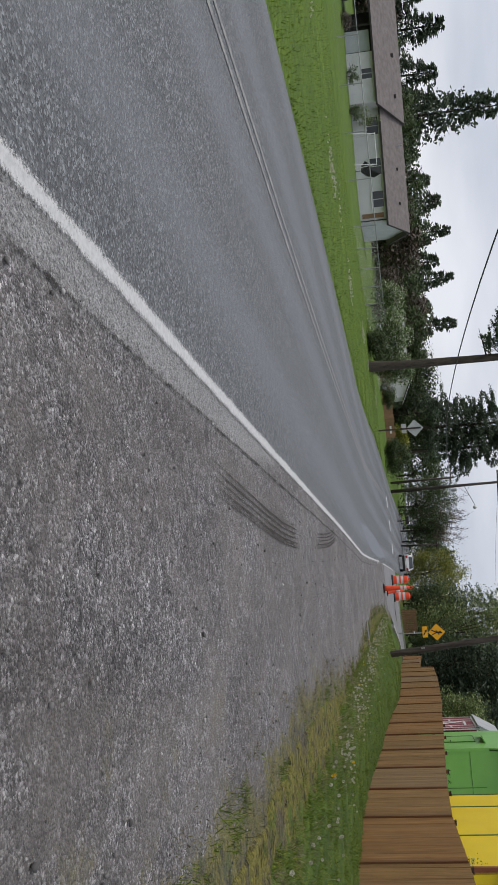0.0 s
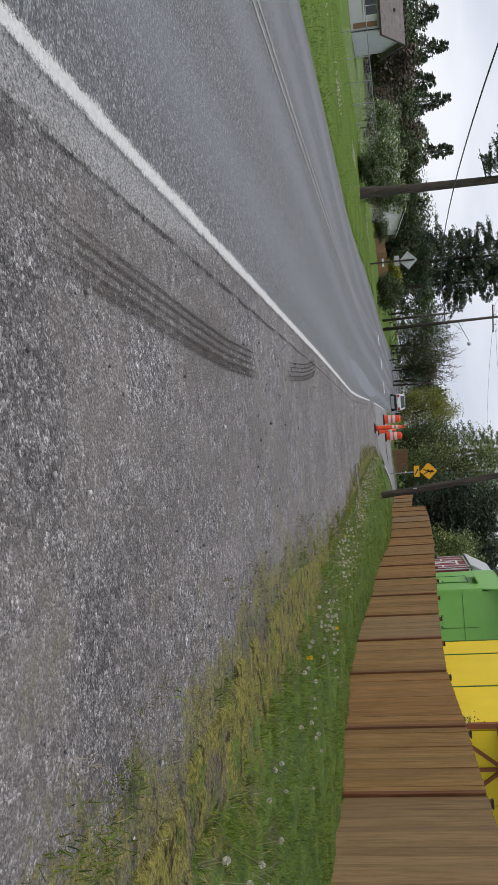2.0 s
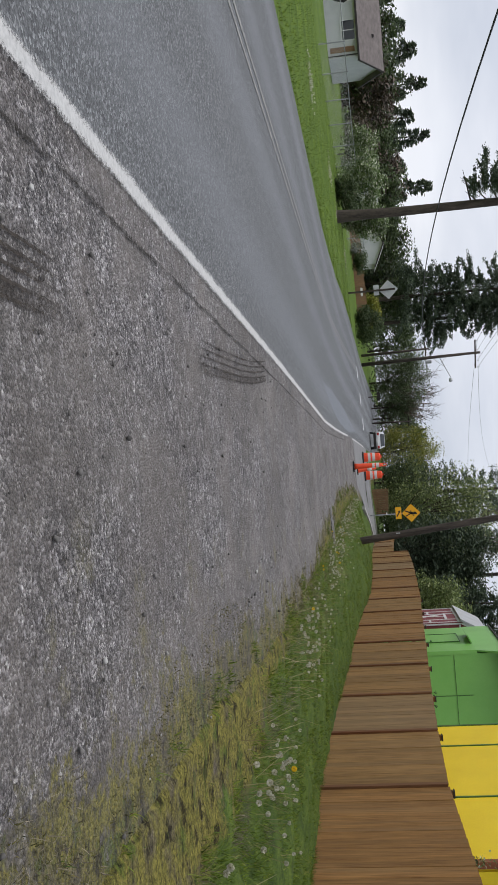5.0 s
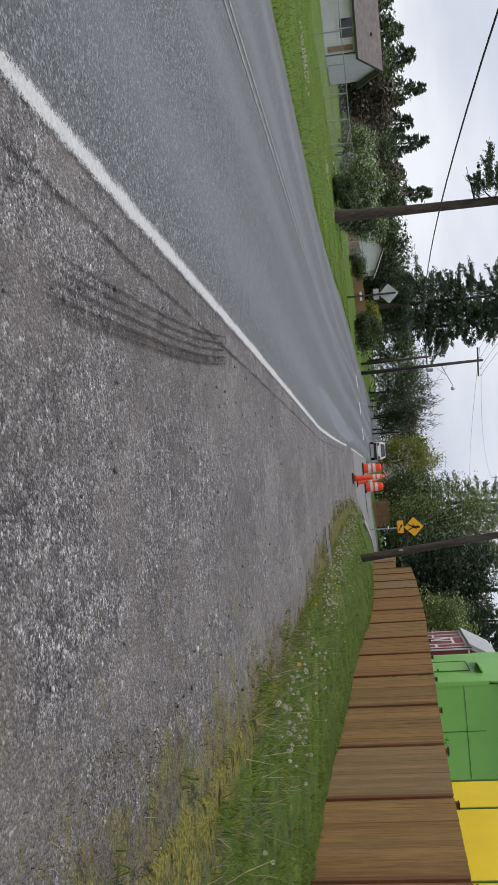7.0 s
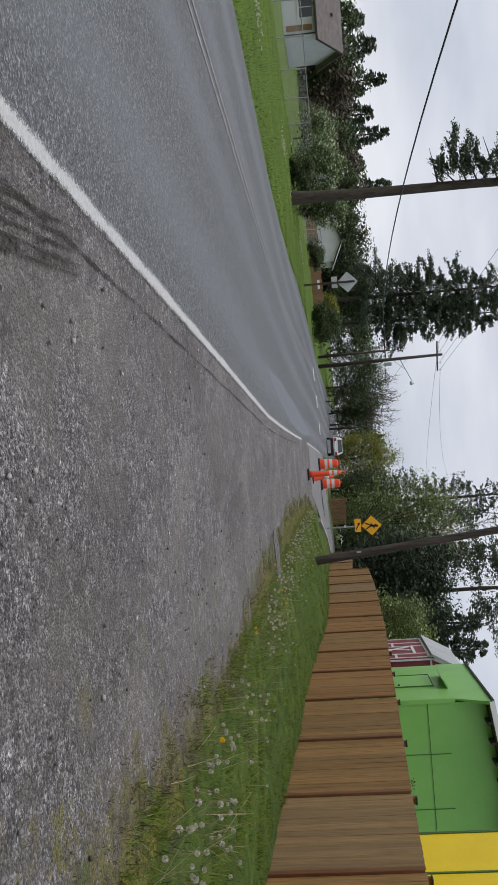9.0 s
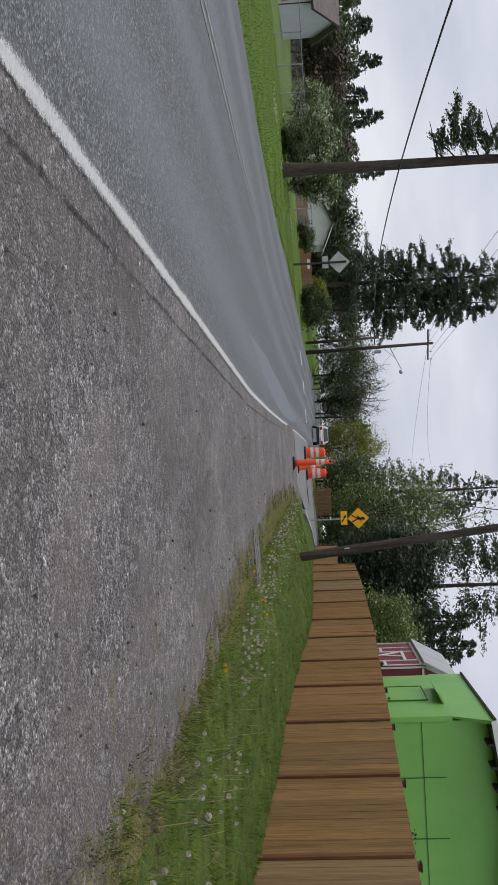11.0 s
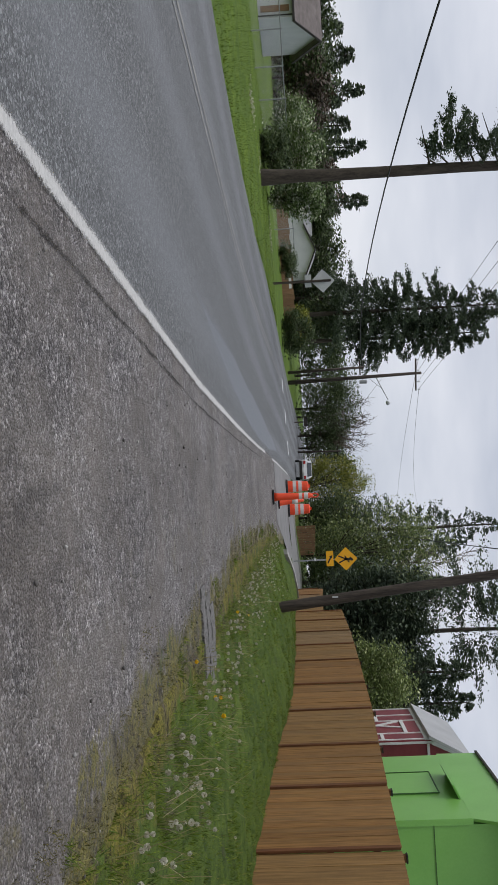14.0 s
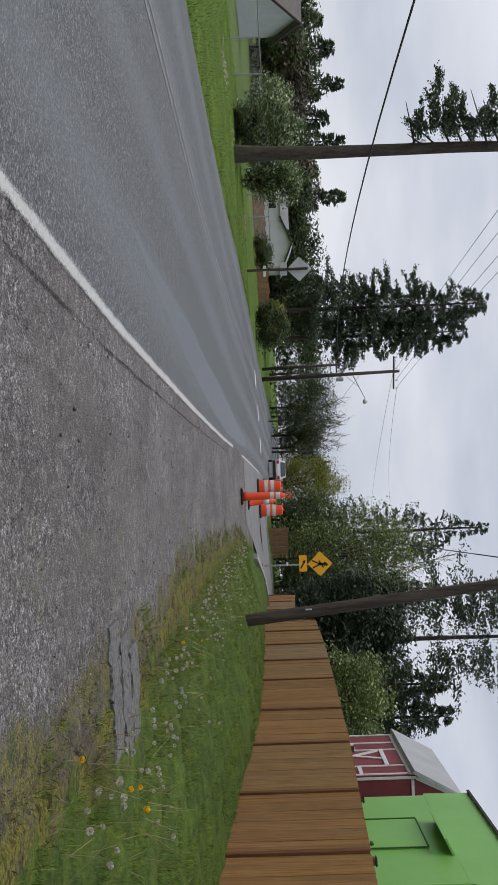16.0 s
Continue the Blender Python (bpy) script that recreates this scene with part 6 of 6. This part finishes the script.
broadleaf("garden_plant", "pale leafy climber behind the fence top", 0.3, 0.4, 1.95, 129, (4.45, 12.9, 0.0), M_BLOSSOM, 420, 0.035, 20, 0.6, "plant", "shrubs", 0.02)


# ---- grass, moss and flowers ----
def blades(name, label, n, pos, height, width, mat, seed, lean=0.6):
    g = np.random.default_rng(seed)
    x, y = pos(g, n)
    m = len(x)
    z = land(x, y) - 0.01
    h = height(g, x, y)
    a = g.uniform(0, 2 * np.pi, m)
    w = width * g.uniform(0.6, 1.4, m)
    lx, ly = g.normal(0, lean, m) * h, g.normal(0, lean, m) * h
    sx, sy = np.cos(a) * w, np.sin(a) * w
    p0 = np.stack([x - sx, y - sy, z], -1)
    p1 = np.stack([x + sx, y + sy, z], -1)
    m0 = np.stack([x - sx * 0.7 + lx * 0.35, y - sy * 0.7 + ly * 0.35, z + h * 0.6], -1)
    m1 = np.stack([x + sx * 0.7 + lx * 0.35, y + sy * 0.7 + ly * 0.35, z + h * 0.6], -1)
    tip = np.stack([x + lx, y + ly, z + h * 0.97], -1)
    V = np.stack([p0, p1, m1, m0, tip], 1).reshape(-1, 3)
    k = np.arange(m)[:, None] * 5
    F = np.concatenate([k + np.array([[0, 1, 2]]), k + np.array([[0, 2, 3]]), k + np.array([[3, 2, 4]])])
    return tagged(new(name, tri_mesh(name, V, F, mat)), label, "grass", kind="stuff")


def patchy(x, y, s, seed):
    return np.array([noise.noise(Vector((a * s, b * s, seed))) for a, b in zip(x, y)])


def between(lo, hi, far_y, cut, seed, scale=1.8, wob=0.35):
    """Spots between two wandering lines of the plan, thinned in patches."""
    def f(g, n):
        y = -6 + (far_y + 6) * g.random(n) ** 1.35
        a, c = lo(y), hi(y)
        x = a + (c - a) * g.random(n)
        x = np.clip(x + wob * patchy(x, y, 0.9, seed + 3) + 0.3 * wob * patchy(x, y, 4.0, seed + 5), a - 0.45, 3.97)
        keep = (patchy(x, y, scale, seed) + 0.6 * patchy(x, y, scale * 3.1, seed + 1) > cut) & ~((y > 21.36) & (y < 22.46) & (x < 1.55))
        return x[keep], y[keep]
    return f


def lawn_spots(g, n):
    y = -4 + 66 * g.random(n) ** 0.9
    x = left_x(y) - 0.1 - 12 * g.random(n) ** 1.4
    return x, y


blades("verge_grass", "lush green grass on the bank below the fence", 200000, between(lambda y: green_x(y) - 0.1, lambda y: 3.97 + 0 * y, 46, -0.6, 1.0, 1.8, 0.3), lambda g, x, y: (0.02 + 0.06 * g.random(len(x)) ** 1.6) * (1 + 0.5 * np.clip(patchy(x, y, 2.2, 4.0) * 3, -0.6, 1)), 0.0026, M_BLADE, 21, 0.75)
blades("verge_tufts", "yellow-green moss and dry tufts along the shoulder edge", 110000, between(lambda y: verge_x(y) - 0.12, lambda y: green_x(y) + 0.1, 44, -0.05, 5.0, 2.4), lambda g, x, y: 0.006 + 0.02 * g.random(len(x)) ** 2, 0.002, M_DRY, 22, 0.9)
blades("verge_grass", "green grass tufts among the moss of the verge", 90000, between(lambda y: verge_x(y) + 0.02, lambda y: green_x(y) + 0.25, 44, 0.3, 9.0, 2.2), lambda g, x, y: 0.015 + 0.06 * g.random(len(x)) ** 2, 0.0022, M_BLADE, 23, 0.8)
blades("dead_grass", "flattened brown dead grass lying in the verge", 90000, between(lambda y: verge_x(y) - 0.05, lambda y: green_x(y) + 0.35, 44, 0.1, 13.0, 1.7), lambda g, x, y: 0.012 + 0.03 * g.random(len(x)) ** 2, 0.0015, M_STRAW, 25, 1.8)
blades("lawn_grass", "bright green mown grass along the far side of the road", 45000, lawn_spots, lambda g, x, y: 0.03 + 0.07 * g.random(len(x)) ** 2, 0.007, M_LAWN, 24)


def clumps(n, per, seed):
    """Longer grass standing in separate clumps along the verge."""
    def f(g, m):
        y = -4 + 42 * g.random(n) ** 1.2
        x = green_x(y) + g.normal(0.1, 0.4, n)
        ok = (x > green_x(y) - 0.1) & ~((y > 21.3) & (y < 22.6) & (x < 1.55))
        x, y = np.repeat(x[ok], per), np.repeat(y[ok], per)
        return x + g.normal(0, 0.035, len(x)), y + g.normal(0, 0.045, len(x))
    return f


blades("grass_clumps", "longer bright grass clumps standing out of the verge", 0, clumps(900, 34, 3), lambda g, x, y: 0.03 + 0.075 * g.random(len(x)) ** 1.4, 0.0022, M_LAWN, 26, 0.7)
blades("straw_clumps", "pale straw-coloured clumps in the verge", 0, clumps(260, 22, 5), lambda g, x, y: 0.05 + 0.12 * g.random(len(x)) ** 1.4, 0.0017, M_STRAW, 27, 0.9)


def flowers(name, label, spots, mat, radius, stem, seed, fuzz=26):
    g = np.random.default_rng(seed)
    V, F, SV, SF = [], [], [], []
    k = sk = 0
    for x, y in spots:
        z = float(land(x, y))
        h = stem * g.uniform(0.5, 1.25)
        dx, dy = g.normal(0, 0.25, 2) * h
        c = np.array([x + dx, y + dy, z + h])
        r = radius * g.uniform(0.75, 1.2)
        for q in range(fuzz):
            d = g.normal(0, 1, 3)
            d /= np.linalg.norm(d)
            o = np.cross(d, g.normal(0, 1, 3))
            o = o / np.linalg.norm(o) * r * 0.55
            p = c + d * r
            V.append([c + d * r * 0.2, p - o, p + o])
            F.append([k, k + 1, k + 2])
            k += 3
        w = 0.0025
        SV.append([[x - w, y, z], [x + w, y, z], [c[0] + w, c[1], c[2]], [c[0] - w, c[1], c[2]]])
        SF.append([sk, sk + 1, sk + 2, sk + 3])
        sk += 4
    t = thing(name, label, "flowers", kind="stuff")
    part("heads", tri_mesh("heads", np.array(V), np.array(F), mat), None, t)
    part("stems", tri_mesh("stems", np.array(SV), np.array(SF), M_STEM), None, t)


fr = random.Random(8)
SEEDS = []
while len(SEEDS) < 460:
    y = -1 + 44 * fr.random() ** 0.8
    x = float(green_x(y)) + abs(fr.gauss(0.25, 0.5)) - 0.1
    if x < 3.7 and noise.noise(Vector((x * 1.1, y * 0.7, 2))) > fr.uniform(-0.3, 0.25):
        SEEDS.append((x, y))
flowers("dandelion_seedheads", "white dandelion seed heads on thin stems in the verge", SEEDS, M_FLUFF, 0.017, 0.15, 31, 34)
flowers("dandelions", "a few yellow dandelion flowers in the verge", [(1.3, 21.6), (1.38, 21.8), (1.62, 22.1), (0.75, 20.2), (1.05, 16.3), (1.12, 16.4), (1.2, 12.6), (1.5, 5.6), (1.55, 5.7), (1.9, 8.9), (0.95, 25.3), (1.3, 27.5)], M_PETAL, 0.02, 0.1, 32, 40)
DAISY = []
while len(DAISY) < 420:
    y = 8 + 52 * fr.random()
    x = float(left_x(y)) - 4.2 - 0.9 * noise.noise(Vector((0, y * 0.12, 0))) * 3 + fr.gauss(0, 0.35)
    if noise.noise(Vector((7, y * 0.3, 0))) > 0.12:
        DAISY.append((x, y))
flowers("daisies", "band of small white daisies across the far lawn", DAISY, M_FLUFF, 0.026, 0.1, 33, 10)


def stalks():
    g = np.random.default_rng(44)
    V = []
    for cx, cy, n in ((1.5, 12.6, 26), (1.35, 10.2, 22), (1.75, 22.4, 34), (1.6, 18.5, 30), (1.4, 26.0, 30), (1.2, 30.0, 30), (1.9, 15.4, 24), (1.5, 20.5, 26), (1.55, 7.6, 20), (1.3, 34, 30)):
        for k in range(n):
            x, y = cx + g.normal(0, 0.28), cy + g.normal(0, 0.5)
            z = float(land(x, y))
            h = g.uniform(0.1, 0.3)
            dx, dy = g.normal(0, 0.5, 2) * h
            w = 0.0022
            V.append([[x - w, y, z], [x + w, y, z], [x + dx + w * 0.5, y + dy, z + h], [x + dx - w * 0.5, y + dy, z + h]])
    V = np.array(V)
    m = leafy("dry_stalks", (0.0, (0.3, 0.24, 0.13)), (1.0, (0.55, 0.47, 0.3)), clear=0.1)
    tagged(new("dry_stalks", tri_mesh("dry_stalks", V.reshape(-1, 3), np.arange(len(V) * 4).reshape(-1, 4), m)), "dry straw-coloured stalks in the verge", "grass", kind="stuff")


stalks()


box_post = thing("mailbox", "brown mailbox on a post beside the far road", "mailbox", on_land(-9.4, 112, 0.05))
part("post", box(-0.06, 0.06, -0.06, 0.06, 0, 1.1, 0.01), M_POLEWOOD, box_post)
part("body", box(-0.5, 0.5, -0.25, 0.25, 1.1, 1.5, 0.06), M_DARK, box_post)
